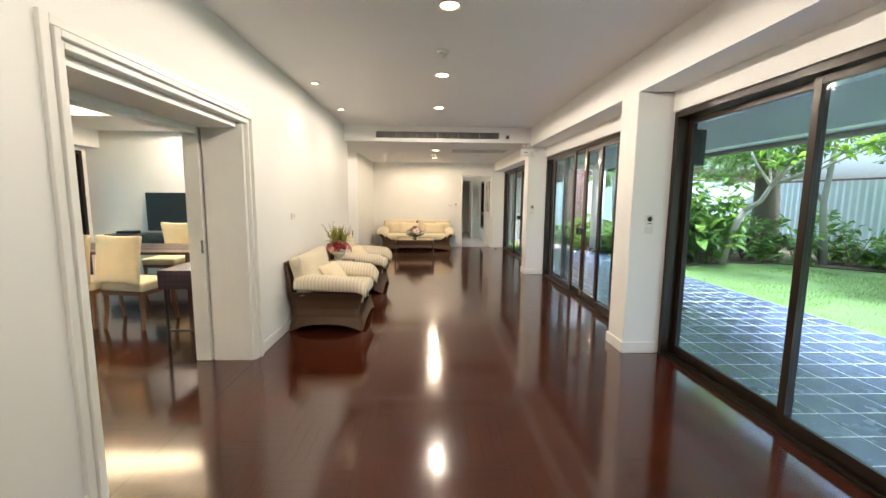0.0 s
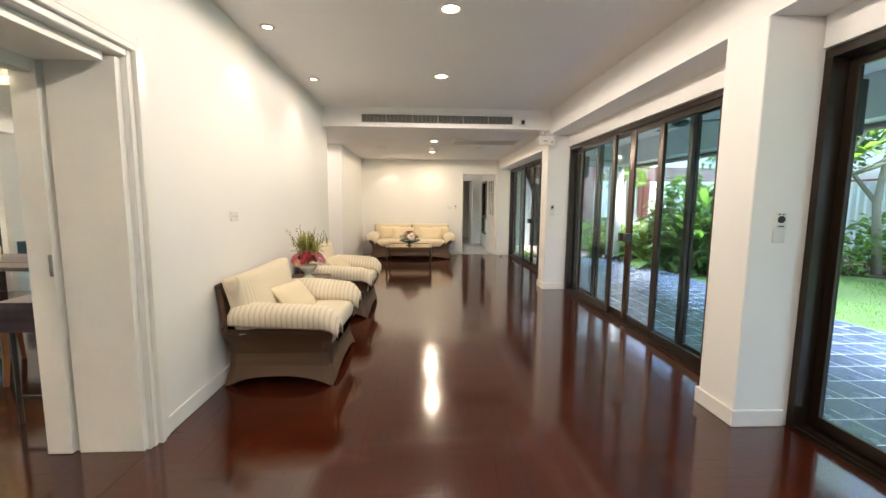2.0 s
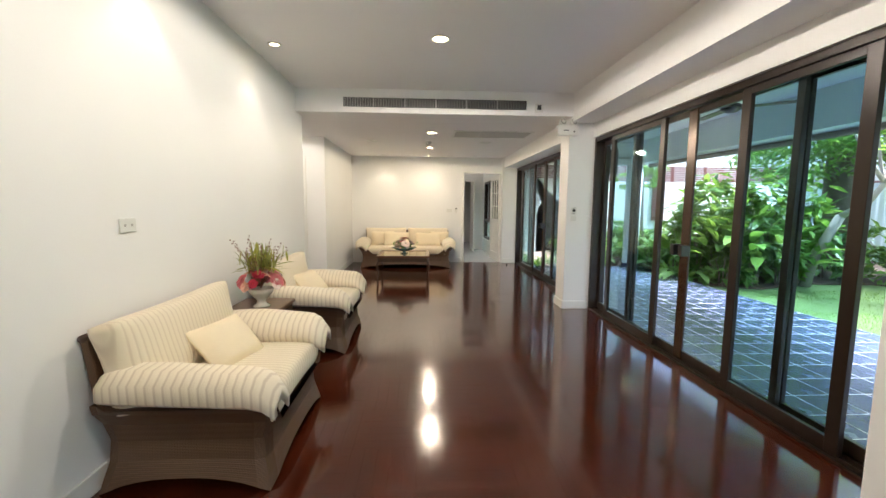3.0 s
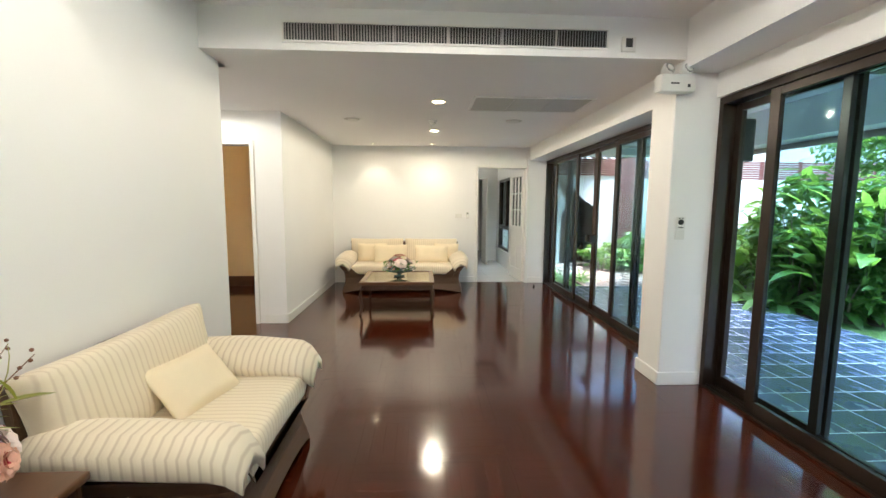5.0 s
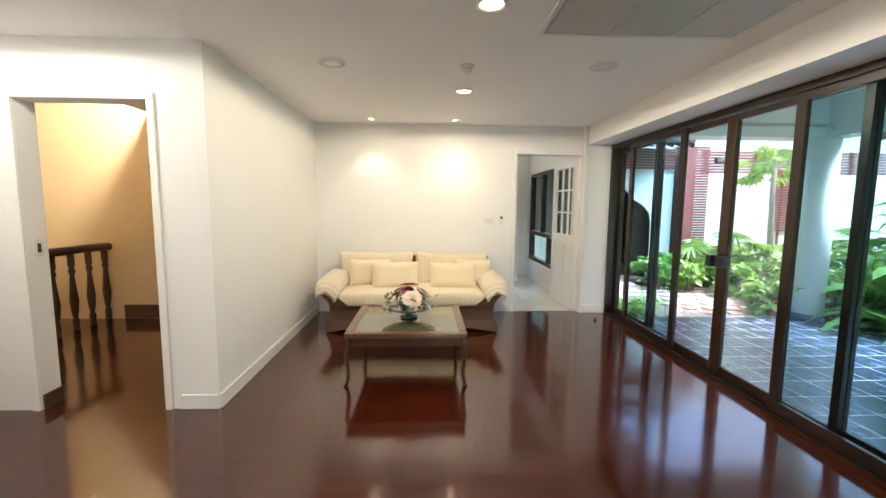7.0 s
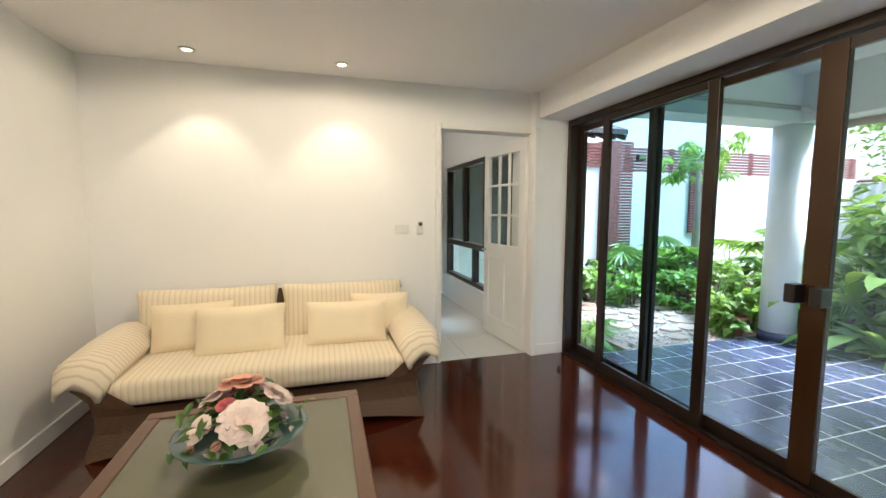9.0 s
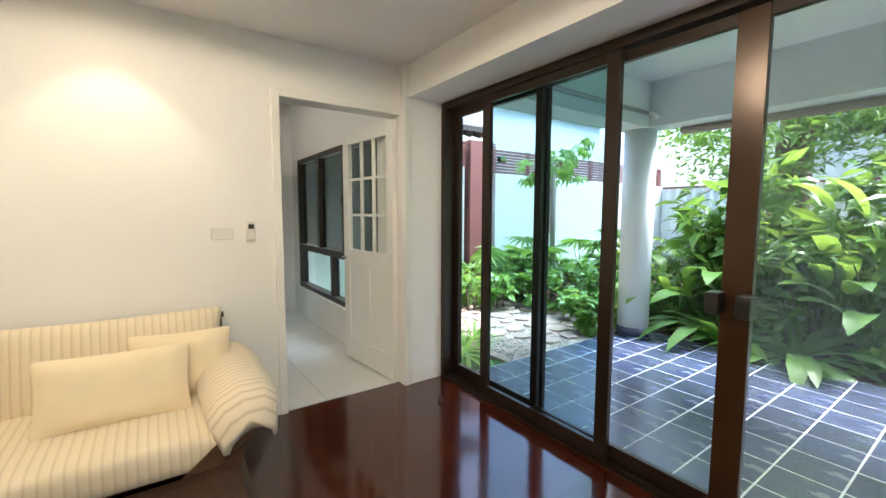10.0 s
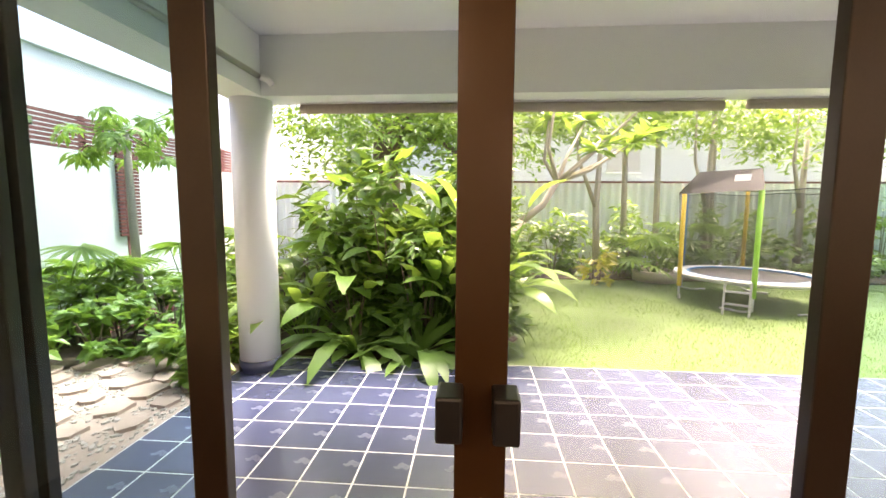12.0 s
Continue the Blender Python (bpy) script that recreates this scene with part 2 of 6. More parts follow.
LEAF_LIGHT = leaf_mat("light_green_leaf", (0.10, 0.22, 0.04), (0.28, 0.44, 0.09))
LEAF_FERN = leaf_mat("fern_green_leaf", (0.07, 0.17, 0.045), (0.20, 0.36, 0.10))
LEAF_YELLOW = leaf_mat("yellow_green_leaf", (0.30, 0.30, 0.03), (0.55, 0.45, 0.06))
GRASSBLADE = leaf_mat("grass_blade", (0.06, 0.135, 0.025), (0.165, 0.29, 0.06), 0.6)
BARK = surface("grey_brown_bark", (0.16, 0.12, 0.09), 0.9, 0.35, 5, 30, 0.9, stretch=(1, 1, 0.3))
PALEBARK = surface("pale_smooth_bark", (0.38, 0.33, 0.27), 0.8, 0.2, 5, 40, 0.5)
TERRACOTTA = surface("terracotta", (0.30, 0.12, 0.07), 0.8, 0.2, 6, 60, 0.3)

# ---------------------------------------------------------------- mesh helpers


def mesh_object(name, bm, material, smooth=False):
    me = bpy.data.meshes.new(name)
    bm.to_mesh(me)
    bm.free()
    me.materials.append(material)
    if smooth:
        me.polygons.foreach_set("use_smooth", [True] * len(me.polygons))
    return new(name, me)


def raw_mesh(name, verts, faces, material, smooth=False):
    me = bpy.data.meshes.new(name)
    me.from_pydata(verts, [], faces)
    me.materials.append(material)
    if smooth:
        me.polygons.foreach_set("use_smooth", [True] * len(me.polygons))
    me.update()
    return me


def thing(name, label, category, x=0.0, y=0.0, z=0.0, rz=0.0, group="", kind=""):
    ob = new(name)
    ob.empty_display_size = 0.1
    ob.matrix_world = pose(x, y, z, 0, 0, rz)
    return tagged(ob, label, category, group, kind)


def part(name, bm, material, parent, label="", smooth=False, at=None):
    ob = mesh_object(name, bm, material, smooth) if isinstance(bm, bmesh.types.BMesh) else new(name, bm)
    ob.parent = parent
    if at is not None:
        ob.matrix_basis = at
    if label:
        ob["label"] = label
    return ob


def box(x0, x1, y0, y1, z0, z1, bevel=0.0, bm=None, seg=2):
    own = bm is None
    bm = bm or bmesh.new()
    r = bmesh.ops.create_cube(bm, size=1.0)
    vs = r["verts"]
    bmesh.ops.scale(bm, vec=(abs(x1 - x0), abs(y1 - y0), abs(z1 - z0)), verts=vs)
    bmesh.ops.translate(bm, vec=((x0 + x1) / 2, (y0 + y1) / 2, (z0 + z1) / 2), verts=vs)
    if bevel:
        es = list({e for v in vs for e in v.link_edges})
        bmesh.ops.bevel(bm, geom=es, offset=bevel, segments=seg, profile=0.5, affect="EDGES")
    return bm


def boxes(rows, bevel=0.0):
    bm = bmesh.new()
    for r in rows:
        box(*r, bevel=bevel, bm=bm)
    return bm


def tube(points, radii, sides=10, bm=None, cap=True):
    """A tapered tube along a bent line."""
    bm = bm or bmesh.new()
    rings = []
    pts = [Vector(p) for p in points]
    for i, p in enumerate(pts):
        d = (pts[min(i + 1, len(pts) - 1)] - pts[max(i - 1, 0)]).normalized()
        up = Vector((0, 0, 1)) if abs(d.z) < 0.95 else Vector((1, 0, 0))
        a = d.cross(up).normalized()
        b = d.cross(a).normalized()
        r = radii[i] if isinstance(radii, (list, tuple)) else radii
        rings.append([bm.verts.new(p + a * r * math.cos(k * math.tau / sides) + b * r * math.sin(k * math.tau / sides)) for k in range(sides)])
    for r0, r1 in zip(rings, rings[1:]):
        for k in range(sides):
            bm.faces.new((r0[k], r0[(k + 1) % sides], r1[(k + 1) % sides], r1[k]))
    if cap:
        bm.faces.new(rings[0])
        bm.faces.new(rings[-1][::-1])
    bmesh.ops.recalc_face_normals(bm, faces=bm.faces)
    return bm


def lathe(profile, sides=24, bm=None, x=0.0, y=0.0, cap=True):
    """A turned shape from (radius, height) rows."""
    bm = bm or bmesh.new()
    rings = []
    for r, z in profile:
        rings.append([bm.verts.new((x + max(r, 1e-4) * math.cos(k * math.tau / sides), y + max(r, 1e-4) * math.sin(k * math.tau / sides), z)) for k in range(sides)])
    for r0, r1 in zip(rings, rings[1:]):
        for k in range(sides):
            bm.faces.new((r0[k], r0[(k + 1) % sides], r1[(k + 1) % sides], r1[k]))
    if cap:
        bm.faces.new(rings[0][::-1])
        bm.faces.new(rings[-1])
    bmesh.ops.recalc_face_normals(bm, faces=bm.faces)
    return bm


def cushion(sx, sy, sz, puff=0.25, seed=0, corner=0.9):
    """A stuffed cushion with drawn-in edges and soft dents."""
    n = 10
    bm = bmesh.new()
    bmesh.ops.create_cube(bm, size=2.0)
    bmesh.ops.subdivide_edges(bm, edges=bm.edges[:], cuts=n, use_grid_fill=True)
    off = Vector((seed * 3.1, seed * 1.7, seed))
    for v in bm.verts:
        u, w, t = v.co
        rim = (1 - abs(u) ** 4) * (1 - abs(w) ** 4)
        thick = (1 - puff) + puff * max(rim, 0.0) ** 0.5
        round_u = 1 - 0.10 * abs(t) ** 3 * 0.6
        pin = 1 - 0.06 * (1 - abs(w) ** 2) * abs(u) ** 6 * corner
        pin2 = 1 - 0.06 * (1 - abs(u) ** 2) * abs(w) ** 6 * corner
        d = noise.noise(Vector((u * 1.6, w * 1.6, t)) + off) * 0.05
        v.co = Vector((u * sx / 2 * round_u * pin, w * sy / 2 * round_u * pin2, t * sz / 2 * thick * (1 + d) + d * sz * 0.2))
    bmesh.ops.smooth_vert(bm, verts=bm.verts, factor=0.5, use_axis_x=True, use_axis_y=True, use_axis_z=True)
    return bm


def structure(name, bm, material, label, category="wall", smooth=False):
    return tagged(mesh_object(name, bm, material, smooth), label, category, "", "structure")

# ---------------------------------------------------------------- structure of the house
H, LOW = 2.70, 2.425
XW, XE, YB, YN = -1.55, 2.155, 7.56, 12.0

structure("floor", boxes([(-6.3, 2.25, -4.2, 12.0, -0.4, -0.012)]), SUBFLOOR, "dark base under the red parquet floor", "floor")
structure("wall_west", boxes([
    (-2.05, XW, -4.2, 1.86, -0.012, H + 0.3), (-2.05, XW, 3.57, 7.82, -0.012, H + 0.3), (-2.05, XW, 1.86, 3.57, 2.03, H + 0.3),
]), WALL, "white painted wall with a wide doorway to the dining room")
structure("wall_south", boxes([(-6.3, 2.5, -4.4, -4.2, -0.4, H + 0.3)]), WALL, "white painted end wall of the hall")
structure("wall_north", boxes([
    (-1.65, 0.925, YN, YN + 0.14, -0.012, 2.9), (1.785, 2.16, YN - 0.07, YN + 0.14, -0.012, 2.9), (0.925, 1.785, YN, YN + 0.14, 2.065, 2.9),
]), WALL, "white painted wall behind the sofa with a doorway")
structure("wall_alcove", boxes([
    (-1.96, -1.65, 9.42, YN + 0.14, -0.012, 2.9), (-2.83, -1.96, 9.42, 9.55, 2.055, 2.9), (-3.4, -2.83, 9.42, 9.57, -0.012, 2.9),
    (-3.5, -3.4, 7.75, 9.57, -0.012, 2.9),
]), WALL, "white painted return wall with a doorway to the stairs")
structure("wall_stair", boxes([(-5.6, -1.96, 11.7, 11.85, -1.6, 3.2), (-5.7, -5.6, 9.3, 11.85, -1.6, 3.2), (-5.6, -3.5, 9.3, 9.42, -1.6, 3.2)]), BEIGE, "warm beige wall of the stair landing")
structure("ceiling_hall", boxes([(XW, 1.80, -4.2, YB, H, H + 0.12)]), CEIL, "smooth off-white ceiling with recessed lamps", "ceiling")
structure("ceiling_lounge", boxes([(-3.4, 1.83, YB + 0.12, YN, LOW, LOW + 0.12)]), CEIL, "lower off-white ceiling over the sofa corner", "ceiling")
structure("ceiling_stair", boxes([(-5.6, -1.96, 9.55, 11.7, 2.9, 3.0)]), CEIL, "plain ceiling over the stair landing", "ceiling")
structure("bulkhead", boxes([(XW, 1.80, YB, YB + 0.12, LOW, H + 0.12), (-3.4, XW, 7.82, 7.95, LOW, H)]), WALL, "white dropped bulkhead holding a wide air grille")
structure("beam_east", boxes([
    (1.80, 2.45, -4.2, YB + 0.38, 2.365, H + 0.3), (2.10, 2.31, -0.42, 3.66, 2.19, 2.365), (2.10, 2.31, 4.0, 7.645, 2.19, 2.365),
    (1.83, 2.42, 7.96, YN + 0.14, 2.19, H + 0.3),
]), WALL, "white boxed beam over the sliding doors", "beam")
structure("wall_east", boxes([(2.10, 2.42, -4.2, -0.42, -0.4, 2.365)]), WALL, "white wall at the end of the sliding doors")
for nm, y0, y1 in (("column_1", 3.675, 3.99), ("column_2", 7.645, 7.955)):
    structure(nm, box(1.79, 2.30, y0, y1, -0.4, 2.365, 0.008), WALL, "square white column between the sliding doors", "column")
# second slab's east overhang is stretched to keep sun off the back room floor
structure("roof", boxes([(-6.4, 2.45, -4.4, 12.2, 3.02, 3.2), (-6.4, 3.7, 12.2, 18.4, 3.02, 3.2)]), TERRACEWHITE, "flat roof slab above the rooms, eave widened to shade a window", "roof")

# baseboards, with their rounded top edge


def baseboard(rows, mat=TRIM, name="baseboard", label="white painted skirting board"):
    structure(name, boxes([(*r, 0.0, 0.105) for r in rows], 0.006), mat, label, "baseboard")


baseboard([(XW, XW + 0.016, 3.68, 7.82)])
baseboard([(XW, XW + 0.016, -4.2, 1.75)])
baseboard([(-1.634, 0.873, YN - 0.016, YN)])
baseboard([(-1.65, -1.634, 9.42, YN - 0.017)])
baseboard([(-1.90, -1.651, 9.404, 9.42)])
baseboard([(1.837, 2.10, YN - 0.086, YN - 0.07)])
for y0, y1 in ((3.675, 3.99), (7.645, 7.955)):
    baseboard([(1.774, 2.10, y0 - 0.016, y0), (1.774, 1.79, y0 + 0.001, y1), (1.774, 2.10, y1 + 0.001, y1 + 0.016)])
structure("baseboard", box(-3.9, -1.97, 11.682, 11.70, 0.0, 0.17, 0.006), DARKWOOD, "dark stained skirting on the landing", "baseboard")
structure("baseboard", box(-2.83, -2.814, 9.426, 9.57, 0.0, 0.105, 0.004), DARKWOOD, "dark stained skirting in the stair doorway", "baseboard")


def moulding(name, runs, label):
    """A stepped door moulding: three strips side by side, each standing out a little further."""
    root = thing(name, label, "door trim", kind="structure")
    for r in runs:
        part("strip", box(*r, bevel=0.004), TRIM, root)
    return root


# moulded casing round the wide doorway on the hall side
runs = []
for k, (a, b, t) in enumerate(((0.0, 0.030, 0.012), (0.036, 0.066, 0.034), (0.072, 0.115, 0.022))):
    runs += [(XW, XW + t, 3.57 + a, 3.57 + b, 0, 2.03 + b), (XW, XW + t, 1.86 - b, 1.86 - a, 0, 2.03 + b), (XW, XW + t, 1.86 - a + 0.001, 3.57 + a - 0.001, 2.03 + a, 2.03 + b)]
moulding("trim_dining", runs, "moulded white casing round the wide doorway")
# lining of the pocket with its door edge and slot
root = thing("pocket_door", "white sliding pocket door pushed into the wall", "door")
part("lining", boxes([(-1.90, -1.57, 3.53, 3.568, 0.0, 2.02), (-2.06, -1.57, 1.862, 1.88, 0.0, 2.02)], 0.003), TRIM, root)
part("leaf_edge", box(-2.05, -1.925, 3.515, 3.566, 0.004, 2.0, 0.004), TRIM, root)
part("pull", box(-1.948, -1.93, 3.511, 3.516, 0.95, 1.06, 0.002), CHROME, root)
part("head_track", boxes([(-2.04, -1.93, 1.89, 3.5, 1.93, 2.028), (-1.915, -1.60, 1.89, 3.5, 1.985, 2.028)], 0.003), TRIM, root)

# plain casings
moulding("trim_lounge", [(0.875, 0.925, YN - 0.02, YN, 0, 2.11), (0.926, 1.785, YN - 0.02, YN, 2.065, 2.11), (1.786, 1.835, YN - 0.09, YN - 0.07, 0, 2.11)], "white painted casing of the back doorway")
moulding("trim_stairs", [(-2.005, -1.96, 9.40, 9.42, 0, 2.10), (-2.83, -2.006, 9.40, 9.42, 2.055, 2.10), (-2.88, -2.831, 9.40, 9.42, 0, 2.10)], "white painted casing of the stair doorway")

# ---------------------------------------------------------------- dining room shell
DC = 2.55
structure("wall_dining", boxes([
    (-6.3, -2.05, 7.6, 7.75, -0.012, 3.0), (-6.3, -6.1, 7.5, 7.6, -0.012, 3.0), (-6.3, -6.1, -4.2, 1.6, -0.012, 3.0), (-6.3, -6.1, 1.6, 7.5, 2.19, 3.0),
]), WALL, "white painted walls of the dining room")
structure("ceiling_dining", boxes([
    (-6.1, -2.05, 6.2, 7.6, DC, DC + 0.1), (-6.1, -2.05, -4.2, -0.6, DC, DC + 0.1), (-6.1, -5.2, -0.6, 6.2, DC, DC + 0.1), (-2.9, -2.05, -0.6, 6.2, DC, DC + 0.1),
    (-5.5, -2.7, -0.9, 6.5, 2.86, 2.94),
]), CEIL, "off-white dining ceiling with a raised tray", "ceiling")
structure("beam_dining", boxes([(-6.1, -5.85, 1.4, 7.6, 2.25, DC)]), WALL, "white pelmet beam over the dining window", "beam")
root = thing("cove_light", "warm hidden light strip round the ceiling tray", "light", kind="structure")
part("strip", boxes([(-5.46, -5.40, -0.8, 6.4, DC + 0.105, DC + 0.13), (-2.80, -2.74, -0.8, 6.4, DC + 0.105, DC + 0.13), (-5.3, -2.9, 6.40, 6.46, DC + 0.105, DC + 0.13)]), COVEGLOW, root)

# ---------------------------------------------------------------- back room beyond the sofa wall
structure("wall_utility", boxes([
    (-1.2, -1.05, YN + 0.14, 17.6, -0.012, 3.0), (1.80, 2.02, YN + 0.14, 12.4, -0.4, 3.0), (1.80, 2.02, 12.4, 14.75, -0.4, 0.37), (1.80, 2.02, 12.4, 14.75, 2.01, 3.0), (1.80, 2.02, 14.75, 17.6, -0.4, 3.0),
    (-1.05, 0.62, 14.95, 15.07, -0.012, 3.0), (1.45, 1.80, 14.95, 15.07, -0.012, 3.0), (0.62, 1.45, 14.95, 15.07, 2.05, 3.0), (-1.05, 1.80, 17.45, 17.6, -0.012, 3.0),
]), WALL, "cool white walls of the tiled back room")
structure("ceiling_utility", boxes([(-1.05, 1.80, YN + 0.14, 17.45, 2.75, 2.85)]), CEIL, "plain white ceiling of the back room", "ceiling")
structure("floor_utility", boxes([(-1.05, 1.80, YN, 17.45, -0.4, -0.006)]), GROUT, "base under the white tiles of the back room", "floor")

# ---------------------------------------------------------------- sliding doors


def panel(parent, x, y0, y1, z0, z1, glass, stile=0.052, name="sash", depth=0.032):
    s = part(name, boxes([
        (x - depth / 2, x + depth / 2, y0, y0 + stile, z0, z1), (x - depth / 2, x + depth / 2, y1 - stile, y1, z0, z1),
        (x - depth / 2, x + depth / 2, y0 + stile, y1 - stile, z1 - 0.05, z1), (x - depth / 2, x + depth / 2, y0 + stile, y1 - stile, z0, z0 + 0.075),
    ], 0.003), BRONZE, parent)
    g = part("pane", box(x - 0.003, x + 0.003, y0 + stile - 0.008, y1 - stile + 0.008, z0 + 0.07, z1 - 0.045), glass, s)
    g.visible_shadow = False
    return s


def slider(name, y0, y1, fixed, extra, latch, label):
    """A sliding door set in dark aluminium: an outer surround, the glass leaves on two tracks and the sun-screen leaves on a third."""
    top = 2.188
    root = thing(name, label, "sliding door", kind="structure")
    part("surround", boxes([
        (XE - 0.03, XE + 0.15, y0, y0 + 0.045, 0.012, top - 0.05), (XE - 0.03, XE + 0.15, y1 - 0.045, y1, 0.012, top - 0.05),
        (XE - 0.03, XE + 0.15, y0, y1, top - 0.05, top), (XE - 0.03, XE + 0.15, y0, y1, -0.012, 0.012),
        (XE - 0.009, XE - 0.003, y0 + 0.05, y1 - 0.05, 0.0125, 0.03), (XE + 0.037, XE + 0.043, y0 + 0.05, y1 - 0.05, 0.0125, 0.03), (XE + 0.083, XE + 0.089, y0 + 0.05, y1 - 0.05, 0.0125, 0.03),
    ], 0.002), BRONZE, root)
    for a, b, tr in fixed:
        panel(root, XE + (0.04 if tr == 0 else 0.086), a, b, 0.032, top - 0.055, TINTED if latch is None else HAZED if name == "door_3" and tr == 0 and b < latch else GLASS)
    for a, b in extra:
        panel(root, XE - 0.006, a, b, 0.032, top - 0.055, TINTED, 0.075, "screen_sash")
    if latch is not None:
        for s in (-1, 1):
            part("latch", box(XE - 0.055, XE + 0.023, latch + s * 0.055 - 0.026, latch + s * 0.055 + 0.026, 0.925, 1.018, 0.006), BLACK, root, "black door catch")
        part("meeting_stile", box(XE + 0.016, XE + 0.0235, latch - 0.060, latch + 0.047, 0.033, top - 0.056, 0.002), WARM_STILE, root, "cover strip where the two leaves meet, warm reflection in its colour")
    return root


slider("door_1", -0.42, 3.672, [(2.38, 3.625, 1), (1.0, 2.41, 0), (-0.37, 1.07, 1)], [], None, "tall dark-framed sliding glass door onto the terrace")
slider("door_2", 3.992, 7.643, [(6.73, 7.60, 1), (5.80, 6.79, 0), (4.84, 5.86, 0), (4.04, 4.90, 1)], [(6.15, 7.2), (4.4, 5.26)], 5.83, "dark-framed four-leaf sliding glass door onto the terrace")
slider("door_3", 7.957, YN - 0.075, [(10.94, 11.88, 1), (9.893, 11.0, 0), (8.86, 9.892, 0), (8.0, 8.92, 1)], [(10.42, 11.44), (8.22, 9.288)], 9.90, "dark-framed four-leaf sliding glass door with black catches")

root = thing("window_dining", "dark-framed sliding window of the dining room", "window", kind="structure")
part("surround", boxes([(-6.2, -6.08, 1.6, 7.5, 2.13, 2.19), (-6.2, -6.08, 1.6, 7.5, -0.011, 0.03), (-6.2, -6.08, 1.6, 1.66, 0.03, 2.13), (-6.2, -6.08, 7.43, 7.5, 0.03, 2.13)], 0.002), BRONZE, root)
for a, b in ((1.66, 3.1), (3.1, 4.5), (4.5, 5.9), (5.9, 7.43)):
    panel(root, -6.14, a + 0.001, b - 0.001, 0.032, 2.128, TEAL)
root = thing("window_1", "dark-framed window with upper and lower panes", "window", kind="structure")
part("window_frame", boxes([
    (1.81, 1.91, 12.4, 14.75, 0.37, 0.42), (1.81, 1.91, 12.4, 14.75, 1.96, 2.01), (1.81, 1.91, 12.4, 12.46, 0.42, 1.96), (1.81, 1.91, 14.69, 14.75, 0.42, 1.96),
    (1.81, 1.91, 12.46, 14.69, 0.86, 0.93), (1.82, 1.90, 13.55, 13.62, 0.42, 0.86), (1.82, 1.90, 13.18, 13.25, 0.93, 1.96), (1.82, 1.90, 13.94, 14.01, 0.93, 1.96),
], 0.003), BRONZE, root)
for a, b, c, d in ((12.47, 13.54, 0.43, 0.85), (13.63, 14.68, 0.43, 0.85), (12.47, 13.17, 0.94, 1.95), (13.26, 13.93, 0.94, 1.95), (14.02, 14.68, 0.94, 1.95)):
    part("pane", box(1.856, 1.862, a, b, c, d), DARKPANE if c > 0.9 else TINTED, root)
part("window_sill", box(1.765, 1.80, 12.35, 14.8, 0.35, 0.369, 0.004), TRIM, root)
part("catch", box(1.795, 1.812, 13.2, 13.22, 1.42, 1.52, 0.003), BLACK, root)

# white glazed door standing open against the window wall
root = thing("door_4", "white half-glazed panel door standing open", "door", 1.742, YN + 0.02, 0.012, 5.5, kind="structure")
W, T = 0.80, 0.04
rows = [(0, T, 0.0, 0.095, 0, 2.03), (0, T, W - 0.095, W, 0, 2.03), (0, T, 0.095, W - 0.095, 0, 0.2), (0, T, 0.095, W - 0.095, 0.86, 1.0), (0, T, 0.095, W - 0.095, 1.92, 2.03), (0, T, 0.36, 0.44, 0.2, 0.86)]
part("door_frame", boxes(rows, 0.003), TRIM, root)
for a, b in ((0.095, 0.36), (0.44, W - 0.095)):
    part("panel", box(0.010, T - 0.010, a, b, 0.2, 0.86, 0.006), TRIM, root)
part("glazing_bars", boxes([(0.008, T - 0.008, 0.292, 0.314, 1.0, 1.92), (0.008, T - 0.008, 0.486, 0.508, 1.0, 1.92), (0.009, T - 0.009, 0.095, W - 0.095, 1.295, 1.317), (0.009, T - 0.009, 0.095, W - 0.095, 1.603, 1.625)]), TRIM, root)
g = part("pane", box(T / 2 - 0.002, T / 2 + 0.002, 0.095, W - 0.095, 1.0, 1.92), CLEAR, root)
g.visible_shadow = False
part("door_handle", tube([(-0.012, 0.74, 0.93), (-0.05, 0.74, 0.93), (-0.055, 0.66, 0.93)], 0.009), CHROME, root)
root = thing("door_5", "plain dark brown door at the end of the back room", "door", kind="structure")
part("leaf", box(0.45, 1.30, 17.41, 17.45, 0.0, 2.03, 0.004), DARKWOOD, root)
part("door_handle", tube([(1.22, 17.41, 0.98), (1.22, 17.36, 0.98), (1.12, 17.355, 0.98)], 0.01), CHROME, root)
root = thing("door_6", "plain white door standing open in the back room", "door", kind="structure")
part("leaf", box(1.41, 1.45, 14.15, 14.94, 0.01, 2.03, 0.004), TRIM, root)

# ---------------------------------------------------------------- lamps, grilles and other ceiling fixtures


def downlight(x, y, z, watts, label="round recessed ceiling lamp, lit", r=0.062, spread=179.0, tilt=None, group="recessed lamps", tone=(1.0, 0.85, 0.63)):
    root = thing("downlight", label, "ceiling lamp", x, y, z, group=group)
    part("ring", lathe([(r, 0.0), (r + 0.022, -0.001), (r + 0.024, -0.006), (r + 0.004, -0.010), (r, -0.003)], 28), WHITEPLASTIC, root, smooth=True)
    part("lens", lathe([(r * 0.98, -0.0025), (r * 0.9, -0.004), (0.0, -0.006)], 24), LAMPGLOW, root)
    li = bpy.data.lights.new("downlight_lamp", "SPOT")
    li.energy, li.spot_size, li.spot_blend, li.shadow_soft_size, li.color = watts, radians(spread), 0.3 if tilt else 0.12, r * 0.7, tone
    lo = new("downlight_lamp", li)
    lo.parent = root
    lo.matrix_basis = look((0, 0, -0.03 if tilt else -0.05), tilt or (0, 0, -1))
    return root


